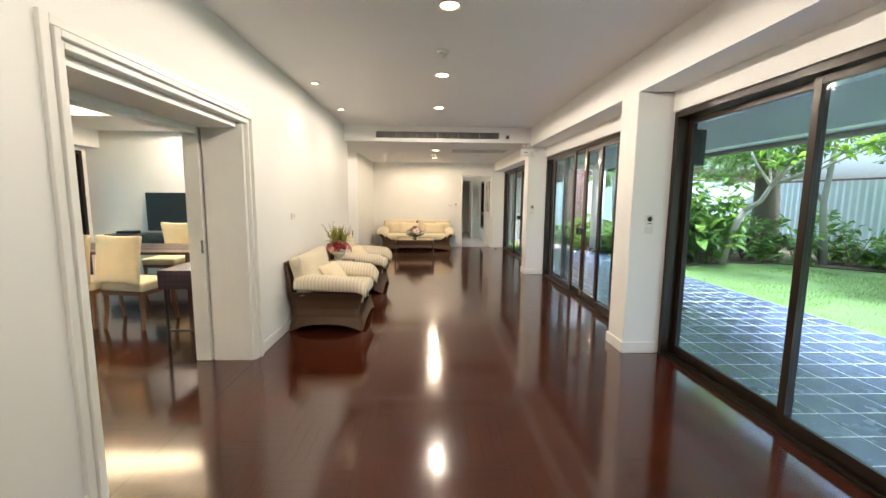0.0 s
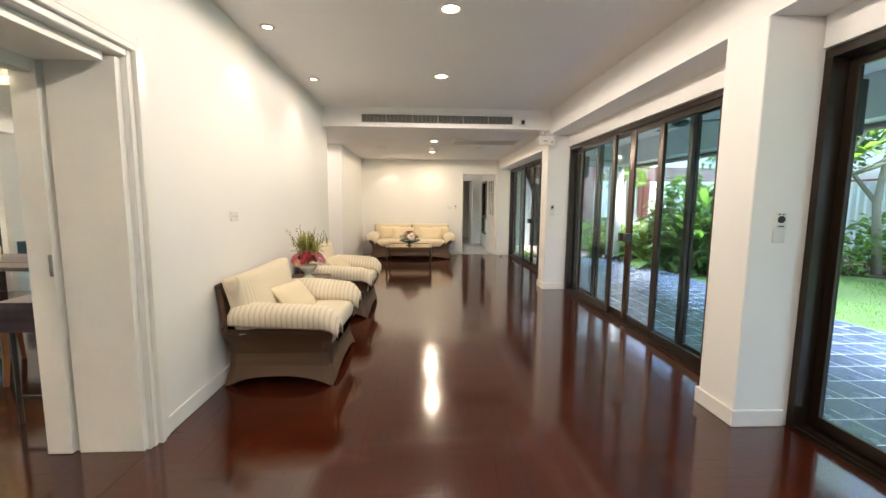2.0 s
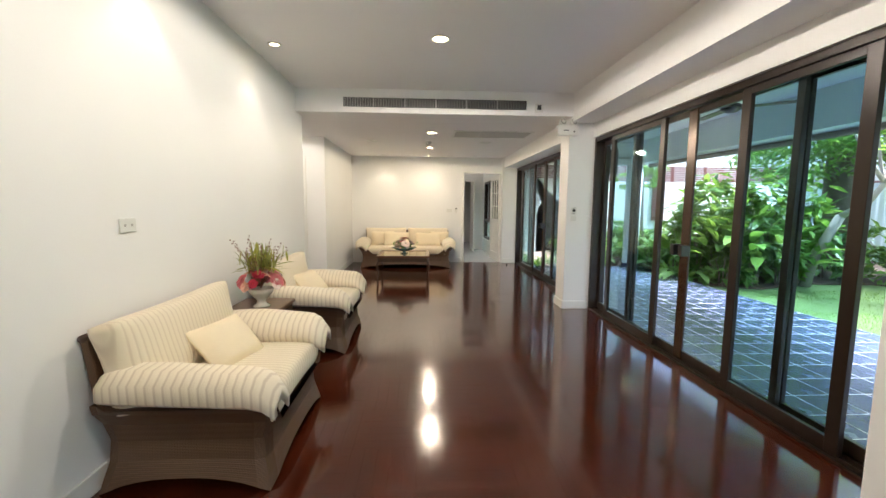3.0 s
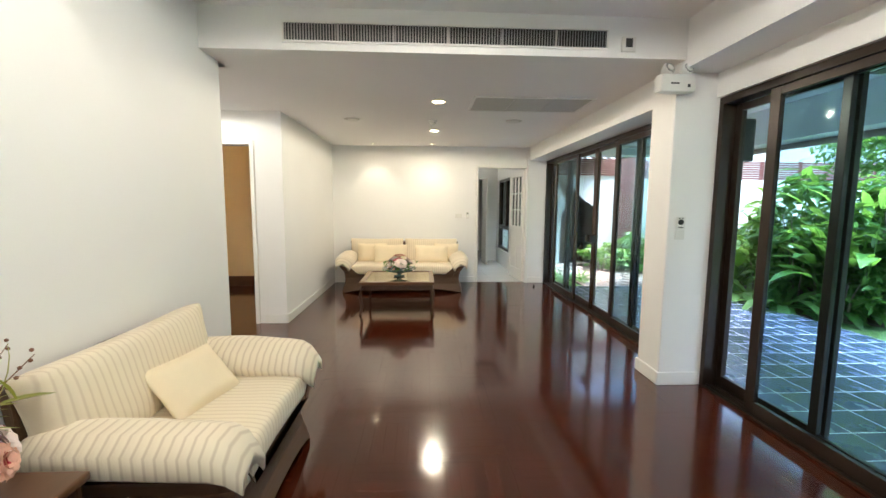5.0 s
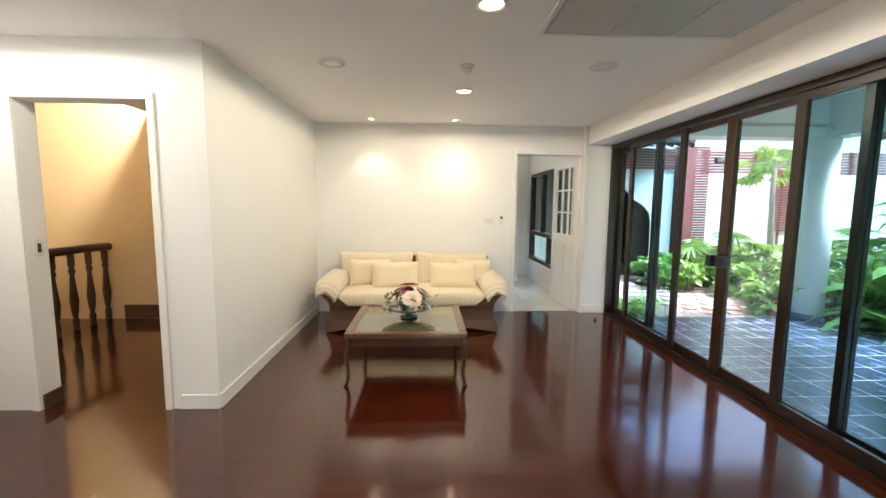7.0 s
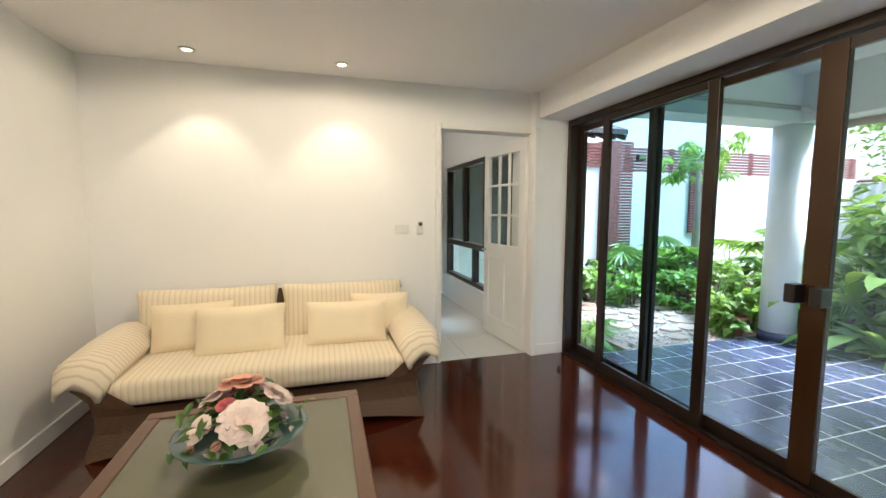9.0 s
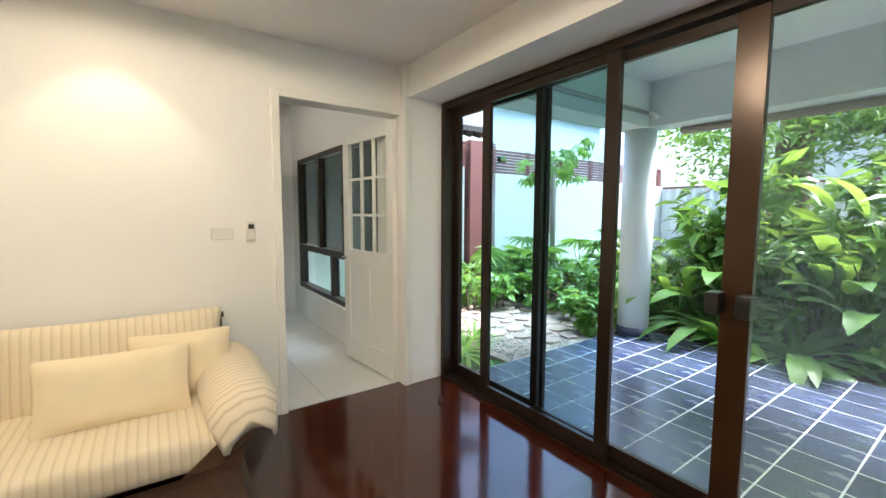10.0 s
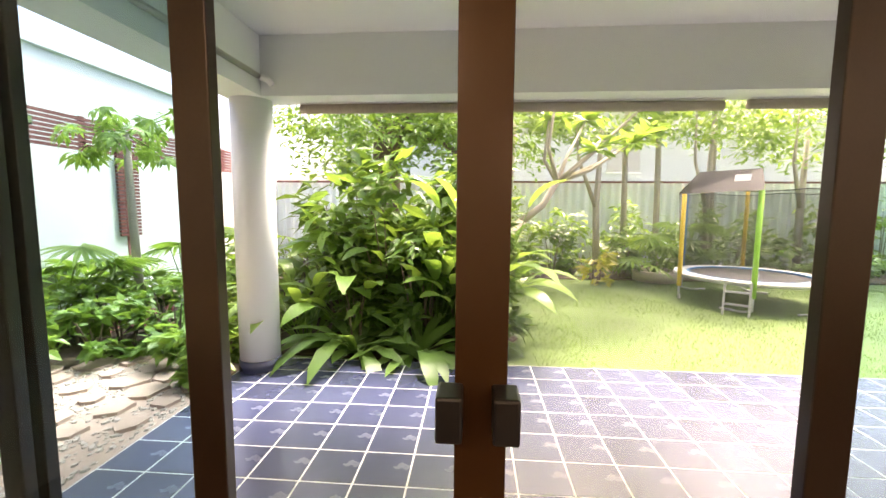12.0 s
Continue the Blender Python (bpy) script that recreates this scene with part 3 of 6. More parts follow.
for y in (-2.2, 0.9, 2.916, 4.47, 6.03):
    downlight(0.10, y, H, 9)
for y in (8.855, 10.46):
    downlight(0.095, y, LOW, 9.3, tone=(1.0, 0.79, 0.50))
for y in (-1.5, 0.3, 4.87, 6.245):
    downlight(-1.32, y, H, 1.5, "small wall-washing recessed lamp, lit", 0.035, 84, (0, 0, -1))
for x in (-0.90, 0.095):
    downlight(x, 11.715, LOW, 2.4, "small wall-washing recessed lamp, lit", 0.03, 84, (0, 0, -1), tone=(1.0, 0.79, 0.50))
# added lamp, out of view, in place of daylight reaching the alcove
downlight(-2.55, 8.6, LOW, 6)
downlight(-3.9, 7.0, DC, 13)
# no lamp is visible here: this one is added to brighten the landing
downlight(-3.2, 10.6, 2.9, 34, "unseen landing ceiling lamp, added for light", 0.07)
# added fill for the back room, hidden above its doorway
downlight(0.4, 13.4, 2.75, 4, "unseen back room ceiling lamp, added for light", 0.07)

for x, y, z in ((0.085, 3.79, H), (0.06, 9.79, LOW)):
    root = thing("smoke_detector", "small white smoke detector on the ceiling", "smoke detector", x, y, z)
    part("base", lathe([(0.052, 0), (0.052, -0.014), (0.046, -0.02), (0, -0.021)], 24), WHITEPLASTIC, root, smooth=True)
    part("head", lathe([(0.034, -0.0215), (0.036, -0.036), (0.026, -0.050), (0, -0.053)], 24), WHITEPLASTIC, root, smooth=True)
for x, y in ((-0.92, 9.79), (1.05, 9.74)):
    root = thing("ceiling_speaker", "round flush grey ceiling loudspeaker", "speaker", x, y, LOW, group="ceiling speakers")
    part("rim", lathe([(0.10, 0), (0.10, -0.006), (0.088, -0.008), (0.086, -0.004)], 32), WHITEPLASTIC, root, smooth=True)
    part("grille", lathe([(0.086, -0.004), (0.04, -0.006), (0, -0.0065)], 32), WHITEPLASTIC, root, smooth=True)

root = thing("air_grille", "wide grey slotted air-conditioning grille in the bulkhead", "air vent", 0, YB, 0)
gx0, gx1, gz0, gz1 = -1.0, 1.23, 2.472, 2.612
part("backing", box(gx0 + 0.012, gx1 - 0.012, -0.003, -0.001, gz0 + 0.012, gz1 - 0.012), GREYDARK, root)
part("frame", boxes([(gx0, gx1, -0.018, 0, gz1 - 0.014, gz1), (gx0, gx1, -0.018, 0, gz0, gz0 + 0.014), (gx0, gx0 + 0.014, -0.018, 0, gz0 + 0.014, gz1 - 0.014), (gx1 - 0.014, gx1, -0.018, 0, gz0 + 0.014, gz1 - 0.014)], 0.002), TRIM, root)
for k in range(1, 6):
    xx = gx0 + (gx1 - gx0) * k / 6
    part("mullion", box(xx - 0.007, xx + 0.007, -0.017, -0.004, gz0 + 0.015, gz1 - 0.015), GRILLE, root)
slat = raw_mesh("slat", *[[(-0.0035, -0.015, gz0 + 0.015), (0.0035, -0.008, gz0 + 0.015), (0.0035, -0.008, gz1 - 0.015), (-0.0035, -0.015, gz1 - 0.015), (-0.0035, -0.0135, gz0 + 0.015), (0.0035, -0.0065, gz0 + 0.015), (0.0035, -0.0065, gz1 - 0.015), (-0.0035, -0.0135, gz1 - 0.015)], [(0, 1, 2, 3), (7, 6, 5, 4), (0, 4, 5, 1), (3, 2, 6, 7)]], GRILLE)
for k in range(114):
    part("slat", slat, None, root, at=Matrix.Translation((gx0 + 0.026 + (gx1 - gx0 - 0.05) * k / 113, 0, 0)))

root = thing("return_vent", "flat grey filtered return-air grille in the ceiling", "air vent", 0, 0, LOW)
vx0, vx1, vy0, vy1 = 0.42, 1.615, 8.62, 9.20
part("frame", boxes([(vx0, vx1, vy0, vy0 + 0.028, -0.012, 0), (vx0, vx1, vy1 - 0.028, vy1, -0.012, 0), (vx0, vx0 + 0.028, vy0 + 0.028, vy1 - 0.028, -0.012, 0), (vx1 - 0.028, vx1, vy0 + 0.028, vy1 - 0.028, -0.012, 0)], 0.002), WHITEPLASTIC, root)
for k in range(3):
    a, b = vx0 + 0.03 + k * (vx1 - vx0 - 0.06) / 3, vx0 + 0.03 + (k + 1) * (vx1 - vx0 - 0.06) / 3
    part("filter_panel", box(a + 0.004, b - 0.004, vy0 + 0.03, vy1 - 0.03, -0.007, -0.001), GRILLE, root)

root = thing("thermostat", "small white thermostat with a grey display", "thermostat", 1.37, YB, 2.512)
part("body", box(-0.05, 0.05, -0.022, 0, -0.05, 0.05, 0.005), WHITEPLASTIC, root)
part("display", box(-0.024, 0.024, -0.0245, -0.0225, -0.022, 0.036), GREYDARK, root)
for x, y, z in ((1.96, 3.675, 1.247), (1.885, 7.645, 1.27)):
    root = thing("wall_controller", "white wall controller with a round dark dial", "wall switch", x, y, z, group="column controllers")
    part("plate", box(-0.036, 0.036, -0.012, 0, -0.046, 0.046, 0.004), WHITEPLASTIC, root)
    part("dial", lathe([(0.021, 0.0), (0.020, 0.006), (0.0, 0.007)], 20), GREYDARK, root, at=pose(0, -0.012, 0.008, 90, 0, 0))
    for a, b, c in ((-0.018, 0.018, -0.034), (-0.018, -0.006, 0.034), (0.004, 0.018, 0.034)):
        part("mark", box(a, b, -0.0135, -0.0122, c, c + 0.006), GREYDARK, root)
    part("lower_plate", box(-0.036, 0.036, -0.008, 0, -0.125, -0.055, 0.003), WHITEPLASTIC, root)
root = thing("wall_socket", "white double wall socket plate", "wall socket", XW, 4.65, 1.215)
part("plate", box(0, 0.010, -0.058, 0.058, -0.036, 0.036, 0.004), WHITEPLASTIC, root)
for s in (-0.025, 0.025):
    part("socket_hole", box(0.0102, 0.0112, s - 0.007, s + 0.007, -0.006, 0.008), GRILLE, root)
root = thing("light_switch", "white double light switch by the doorway", "wall switch", 0.58, YN, 1.21)
part("plate", box(-0.06, 0.06, -0.010, 0, -0.037, 0.037, 0.004), WHITEPLASTIC, root)
for s in (-0.022, 0.022):
    part("rocker", box(s - 0.008, s + 0.008, -0.0145, -0.0102, -0.012, 0.012, 0.001), WHITEPLASTIC, root)
root = thing("remote_control", "white remote control in a wall holder", "remote control", 0.735, YN, 1.215)
part("holder", box(-0.026, 0.026, -0.018, 0, -0.055, 0.02, 0.003), WHITEPLASTIC, root)
part("body", box(-0.022, 0.022, -0.030, -0.0185, -0.045, 0.062, 0.004), WHITEPLASTIC, root)
part("display", box(-0.016, 0.016, -0.0325, -0.0305, 0.022, 0.05), GREYDARK, root)
root = thing("stair_switch", "small switch plate on the landing wall", "wall switch", -2.83, 9.495, 1.1)
part("plate", box(0.0, 0.01, -0.036, 0.036, -0.06, 0.06, 0.003), WHITEPLASTIC, root)
part("rocker", box(0.0102, 0.014, -0.012, 0.012, -0.03, 0.03), GREYDARK, root)

root = thing("emergency_light", "white emergency light box with two lamp heads", "emergency light", 1.80, 7.62, 2.30)
part("case", box(-0.19, 0.06, -0.09, 0.0, -0.10, 0.02, 0.008), WHITEPLASTIC, root)
part("label_strip", box(-0.12, -0.06, -0.0925, -0.0905, -0.05, -0.04), GREYDARK, root)
part("test_button", box(0.0, 0.02, -0.0925, -0.0905, -0.07, -0.05), GREYDARK, root)
for sx in (-0.13, 0.005):
    hd = part("lamp_head", lathe([(0.028, -0.04), (0.044, 0.0), (0.044, 0.02), (0.02, 0.026)], 18), WHITEPLASTIC, root, smooth=True, at=pose(sx, -0.06, 0.055, 65, 0, 15))
    part("lens", lathe([(0.038, 0.0201), (0.036, 0.024), (0, 0.026)], 18), CHROME, hd)
    part("stem", tube([(sx, -0.05, 0.02), (sx, -0.05, 0.05)], 0.012), WHITEPLASTIC, root)

root = thing("door_stop", "small dark floor door stop", "door stop", 1.86, 11.55, 0.0)
part("knob", lathe([(0.02, 0), (0.02, 0.006), (0.012, 0.012), (0.014, 0.03), (0.006, 0.036)], 16), BLACK, root, smooth=True)
# ---------------------------------------------------------------- seating


def cane_body(w, d, arm_z, back_z):
    """A flared cane tub: narrow at the waist, wide at feet and arms, with an arched lower edge."""
    rows = [(0.0, 0.0, 0.0), (0.06, -0.015, -0.012), (0.14, -0.04, -0.03), (0.24, -0.05, -0.035), (0.33, -0.03, -0.02), (0.40, 0.02, 0.0), (arm_z, 0.06, 0.012)]
    n = 12
    bm = bmesh.new()

    def ring(z, ew, ed, shell=0.0):
        hw, hd = w / 2 + ew - shell, d / 2 + ed - shell
        pts = []
        for sx0, sy0, sx1, sy1 in ((-1, -1, 1, -1), (1, -1, 1, 1), (1, 1, -1, 1), (-1, 1, -1, -1)):
            for k in range(n):
                t = k / n
                x, y = sx0 + (sx1 - sx0) * t, sy0 + (sy1 - sy0) * t
                s = 2 * t - 1
                arch = 0.085 * (1 - abs(s) ** 2.5) if z < 0.02 else (0.05 * (1 - abs(s) ** 2.5) if z < 0.08 else (0.012 * (1 - s * s) if z < 0.16 else 0.0))
                zz = z + arch
                cut = 0.04 if abs(s) > 0.93 else 0.0
                pts.append(bm.verts.new((x * (hw - cut * 0.4), y * (hd - cut * 0.4), zz)))
        return pts
    outer = [ring(*r) for r in rows]
    inner = [ring(z, ew, ed, 0.035) for z, ew, ed in rows]
    for rings in (outer, inner):
        for a, b in zip(rings, rings[1:]):
            for k in range(len(a)):
                bm.faces.new((a[k], a[(k + 1) % len(a)], b[(k + 1) % len(a)], b[k]))
    for a, b in ((outer[0], inner[0]), (outer[-1], inner[-1])):
        for k in range(len(a)):
            bm.faces.new((a[k], a[(k + 1) % len(a)], b[(k + 1) % len(a)], b[k]))
    # front lowered under the seat cushion
    for v in bm.verts:
        if v.co.y < -d * 0.42 and v.co.z > 0.30 and abs(v.co.x) < w / 2 - 0.12:
            v.co.z = 0.30
    # behind, the body runs straight up into the backrest
    for v in bm.verts:
        if v.co.z > 0.3 and v.co.y > d * 0.36:
            v.co.x = max(-w / 2 - 0.012, min(w / 2 + 0.012, v.co.x))
            v.co.y = min(v.co.y, d / 2 - 0.03)
    bmesh.ops.recalc_face_normals(bm, faces=bm.faces)
    return bm


def arm_pad(d, side, wave):
    """A soft pad that hangs over the rolled arm, inside and out, and over its front end."""
    prof = [(-0.135, 0.42), (-0.118, 0.455), (-0.07, 0.492), (-0.01, 0.512), (0.05, 0.508), (0.09, 0.485), (0.105, 0.45)]
    ny = 14
    bm = bmesh.new()
    rings = []
    for j in range(ny + 1):
        t = j / ny
        y = -d / 2 - 0.045 + (d - 0.06) * t
        drop = 0.0
        if t < 0.14:
            drop = 0.065 * ((0.14 - t) / 0.14) ** 2
        lift = 0.035 * t
        puff = 1.15 - 0.6 * abs(2 * t - 1) ** 4
        nar = 1 - 0.22 * max(0.0, (0.12 - t) / 0.12) ** 1.5 - 0.1 * max(0.0, (t - 0.9) / 0.1)
        top, low = [], []
        for i, (x, z) in enumerate(prof):
            nx, nz = (x - 0.035), (z - 0.38)
            ln = math.hypot(nx, nz)
            nx, nz = nx / ln, nz / ln
            edge = 1 - abs(2 * i / (len(prof) - 1) - 1) ** 3
            th = 0.014 + 0.06 * edge * puff
            wob = 0.008 * noise.noise(Vector((x * 9 + wave, y * 6, z * 7)))
            top.append(bm.verts.new((side * ((x + nx * (th + wob)) * nar), y, z + nz * (th + wob) - drop + lift)))
            low.append(bm.verts.new((side * ((x - nx * 0.012) * nar), y, z - nz * 0.012 - drop * 0.9 + lift)))
        rings.append(top + low[::-1])
    for a, b in zip(rings, rings[1:]):
        for k in range(len(a)):
            bm.faces.new((a[k], a[(k + 1) % len(a)], b[(k + 1) % len(a)], b[k]))
    bm.faces.new(rings[0])
    bm.faces.new(rings[-1][::-1])
    bmesh.ops.recalc_face_normals(bm, faces=bm.faces)
    return bm


def seating(name, label, category, w, d, seats, x, y, rz, group=""):
    root = thing(name, label, category, x, y, 0, rz, group)
    part("cane_body", cane_body(w, d, 0.44, 0.7), CANE, root, "dark woven cane body")
    # cane backrest behind the cushions, leaning back
    b = box(-w / 2 + 0.02, w / 2 - 0.02, -0.02, 0.02, 0, 0.32, 0.012)
    part("backrest", b, CANE, root, at=pose(0, d / 2 - 0.045, 0.42, -8, 0, 0))
    part("back_rail", tube([(-w / 2 + 0.01, d / 2 - 0.002, 0.735), (0, d / 2 - 0.002, 0.745), (w / 2 - 0.01, d / 2 - 0.002, 0.735)], 0.017, 10), DARKWOOD, root, smooth=True)
    part("seat_deck", box(-w / 2 + 0.05, w / 2 - 0.05, -d / 2 + 0.05, d / 2 - 0.08, 0.24, 0.28, 0.006), CANE, root)
    part("seat_cushion", cushion(w - 0.13, d - 0.06, 0.17, 0.12, seats), STRIPE_X, root, "long striped seat cushion", True, pose(0, -0.035, 0.365))
    over = 0.05 if seats == 1 else -0.02
    cw = (w + 2 * over) / seats
    for k in range(seats):
        cx = -w / 2 - over + cw * (k + 0.5)
        part("back_cushion", cushion(cw - 0.012, 0.42, 0.20, 0.3, 3 + k), STRIPE_X, root, "striped back cushion", True, pose(cx, d / 2 - 0.15, 0.605, 77, 0, 0))
    for s in (-1, 1):
        part("arm_pad", arm_pad(d, s, 5 * s + seats), STRIPE_Y, root, "striped arm pad hanging over the rolled arm", True, pose(s * (w / 2 - 0.02), 0, 0.0))
    return root


def pillow(x, y, z, w, h, tilt, rz, seed, label="plain cream scatter cushion leaning on the seat back", ry=0.0):
    root = thing("scatter_cushion", label, "cushion", group="scatter cushions")
    root.matrix_world = pose(x, y, z, 0, 0, rz)
    part("cover", cushion(w, h, 0.13, 0.75, seed, 1.0), CREAM, root, smooth=True, at=pose(0, 0, 0, tilt, ry, 0))
    return root


seating("armchair", "dark cane armchair with cream striped cushions and rolled arm pads", "armchair", 0.98, 0.80, 1, -1.13, 4.77, 90, "cane armchairs")
seating("armchair", "dark cane armchair with cream striped cushions and rolled arm pads", "armchair", 0.98, 0.80, 1, -1.115, 6.53, 90, "cane armchairs")
pillow(-1.16, 4.83, 0.535, 0.42, 0.30, 48, 78, 4, "small plain cream cushion in the armchair")
pillow(-1.16, 6.60, 0.535, 0.42, 0.30, 48, 78, 9, "small plain cream cushion in the armchair")
seating("sofa", "dark cane two-seat sofa with cream striped cushions and rolled arms", "sofa", 1.92, 0.88, 2, -0.39, 11.51, 0)
pillow(-0.60, 11.46, 0.575, 0.56, 0.34, 70, 3, 11, "large plain cream cushion leaning on the sofa back")
pillow(0.08, 11.46, 0.575, 0.56, 0.32, 70, -3, 13, "large plain cream cushion leaning on the sofa back")
pillow(-0.92, 11.60, 0.585, 0.50, 0.33, 76, 6, 15, "plain cream cushion tucked behind another")
pillow(0.33, 11.60, 0.585, 0.44, 0.33, 76, -6, 17, "plain cream cushion tucked behind another")

# ---------------------------------------------------------------- tables


def cabriole(x, y, sx, sy, h, r=0.021):
    pts, rad = [], []
    for k in range(9):
        t = k / 8
        out = 0.018 * math.sin(t * math.pi) + 0.03 * (1 - t) ** 4
        pts.append((x + sx * (out - 0.01 * math.sin(t * 6.283)), y + sy * (out - 0.01 * math.sin(t * 6.283)), h * t))
        rad.append(r * (0.72 + 0.28 * t + (0.25 if k == 0 else 0)))
    return tube(pts, rad, 8)


root = thing("coffee_table", "square dark wood coffee table with an inset glass top", "coffee table", -0.388, 10.207, 0)
a = 0.474
part("top_frame", boxes([(-a, a, -a, -a + 0.062, 0.385, 0.425), (-a, a, a - 0.062, a, 0.385, 0.425), (-a, -a + 0.062, -a + 0.063, a - 0.063, 0.385, 0.425), (a - 0.062, a, -a + 0.063, a - 0.063, 0.385, 0.425)], 0.006), MIDWOOD, root)
part("glass_top", box(-a + 0.06, a - 0.06, -a + 0.06, a - 0.06, 0.405, 0.417), TABLEGLASS, root, "frosted greenish glass inset")
part("apron", boxes([(-a + 0.03, a - 0.03, -a + 0.025, -a + 0.045, 0.315, 0.384), (-a + 0.03, a - 0.03, a - 0.045, a - 0.025, 0.315, 0.384), (-a + 0.025, -a + 0.045, -a + 0.046, a - 0.046, 0.315, 0.384), (a - 0.045, a - 0.025, -a + 0.046, a - 0.046, 0.315, 0.384)], 0.003), DARKWOOD, root)
for sx in (-1, 1):
    for sy in (-1, 1):
        part("leg", cabriole(sx * (a - 0.04), sy * (a - 0.04), sx, sy, 0.384), DARKWOOD, root, smooth=True)

root = thing("side_table", "small dark wooden side table between the armchairs", "side table", -1.31, 5.63, 0)
part("tabletop", box(-0.19, 0.21, -0.27, 0.27, 0.52, 0.55, 0.008), MIDWOOD, root)
part("apron", boxes([(-0.17, 0.19, -0.25, -0.235, 0.45, 0.519), (-0.17, 0.19, 0.235, 0.25, 0.45, 0.519), (-0.17, -0.155, -0.234, 0.234, 0.45, 0.519), (0.175, 0.19, -0.234, 0.234, 0.45, 0.519)]), DARKWOOD, root)
for sx, sy in ((-0.15, -0.23), (0.17, -0.23), (-0.15, 0.23), (0.17, 0.23)):
    part("leg", box(sx - 0.018, sx + 0.018, sy - 0.018, sy + 0.018, 0, 0.449, 0.004), DARKWOOD, root)

# ---------------------------------------------------------------- flowers


def petal_flower(r, layers, seed, bm=None, at=(0, 0, 0), axis=(0, 0, 1)):
    """A round bloom of overlapping cupped petals."""
    rnd = random.Random(seed)
    bm = bm or bmesh.new()
    q = Vector((0, 0, 1)).rotation_difference(Vector(axis).normalized()).to_matrix()
    for l in range(layers):
        f = (l + 1) / layers
        n = 4 + l
        for k in range(n):
            ang = k * math.tau / n + l * 0.6 + rnd.random() * 0.3
            open_a = 0.25 + 1.05 * f + rnd.random() * 0.2
            length, wide = r * (0.5 + 0.55 * f), r * (0.35 + 0.25 * f)
            grid = []
            for i in range(4):
                t = i / 3
                a2 = open_a * (0.45 + 0.55 * t)
                rr, zz = length * t * math.sin(a2), length * t * math.cos(a2) * 0.9
                ww = wide * math.sin(0.35 + t * 2.3)
                row = []
                for s in (-1, 0, 1):
                    p = Vector((rr + (0.12 * ww if s else 0), s * ww, zz + (0.18 * ww if s else 0)))
                    p.rotate(Euler((0, 0, ang)))
                    row.append(bm.verts.new(q @ p + Vector(at)))
                grid.append(row)
            for i in range(3):
                for s in range(2):
                    bm.faces.new((grid[i][s], grid[i][s + 1], grid[i + 1][s + 1], grid[i + 1][s]))
    return bm


def blade_pts(length, width, bend, segs, shape, fold=0.12, wave=0.0, phase=0.0):
    """Rows of points of one leaf along +x that droops by bend; shape gives its width along the way."""
    vs, fs = [], []
    x = z = 0.0
    ang = 0.0
    for i in range(segs + 1):
        t = i / segs
        w = width / 2 * shape(t)
        wv = wave * math.sin(t * 22 + phase)
        vs += [(x, -w, z + w * fold * 2 + wv * w), (x, 0.0, z), (x, w, z + w * fold * 2 - wv * w)]
        ang -= bend / segs
        x += length / segs * math.cos(ang)
        z += length / segs * math.sin(ang)
    for i in range(segs):
        a = i * 3
        fs += [(a, a + 1, a + 4, a + 3), (a + 1, a + 2, a + 5, a + 4)]
    return vs, fs


def lance(t):
    return max(0.02, math.sin(math.pi * min(1.0, t * 0.92 + 0.08)) ** 0.75)


def oval(t):
    return max(0.03, math.sin(math.pi * t) ** 0.55)


def strap(t):
    return max(0.05, (0.45 + 0.75 * t) if t < 0.7 else (0.975 * (1 - ((t - 0.7) / 0.3) ** 2)))


def needle(t):
    return max(0.04, 1 - t)


ROSE_PINK = surface("pink_silk_petal", (0.62, 0.16, 0.18), 0.7, 0.3, 14, 90, 0.1)
ROSE_RED = surface("red_silk_petal", (0.45, 0.02, 0.05), 0.7, 0.3, 14, 90, 0.1)
ROSE_WHITE = surface("blush_white_silk_petal", (0.80, 0.66, 0.60), 0.7, 0.12, 14, 90, 0.1)
ROSE_PEACH = surface("peach_silk_petal", (0.75, 0.42, 0.30), 0.7, 0.2, 14, 90, 0.1)
SILKLEAF = leaf_mat("olive_silk_leaf", (0.20, 0.21, 0.05), (0.44, 0.42, 0.13), 0.6, 0.3)
VASE = surface("cream_glazed_ceramic", (0.62, 0.60, 0.50), 0.25, 0.1, 7, 70, 0.02, 0, 0.4)
TWIG = surface("brown_twig", (0.20, 0.09, 0.05), 0.8, 0.3, 20, 90, 0.2)
BOWLGLASS = surface("teal_bowl_glass", (0.075, 0.13, 0.13), 0.12, 0.2, 9, 60, 0.02, 0, 0.5)


def leaf_spray(name, parent, n, spread, height, length, width, material, seed, bend=0.8, base_z=0.0, shape=lance, up=0.5):
    """Leaves joined in one mesh, thrown outwards and upwards from a base."""
    rnd = random.Random(seed)
    V, F = [], []
    for k in range(n):
        vs, fs = blade_pts(length * rnd.uniform(0.6, 1.2), width * rnd.uniform(0.7, 1.2), bend * rnd.uniform(0.4, 1.4), 4, shape)
        m = Matrix.Translation((rnd.gauss(0, spread), rnd.gauss(0, spread), base_z + rnd.random() * height)) @ Euler((rnd.uniform(-0.5, 0.5), -rnd.uniform(0.0, 1.3) * up * 2, rnd.uniform(0, math.tau))).to_matrix().to_4x4()
        o = len(V)
        V += [tuple(m @ Vector(p)) for p in vs]
        F += [tuple(i + o for i in f) for f in fs]
    return part(name, raw_mesh(name, V, F, material), None, parent)


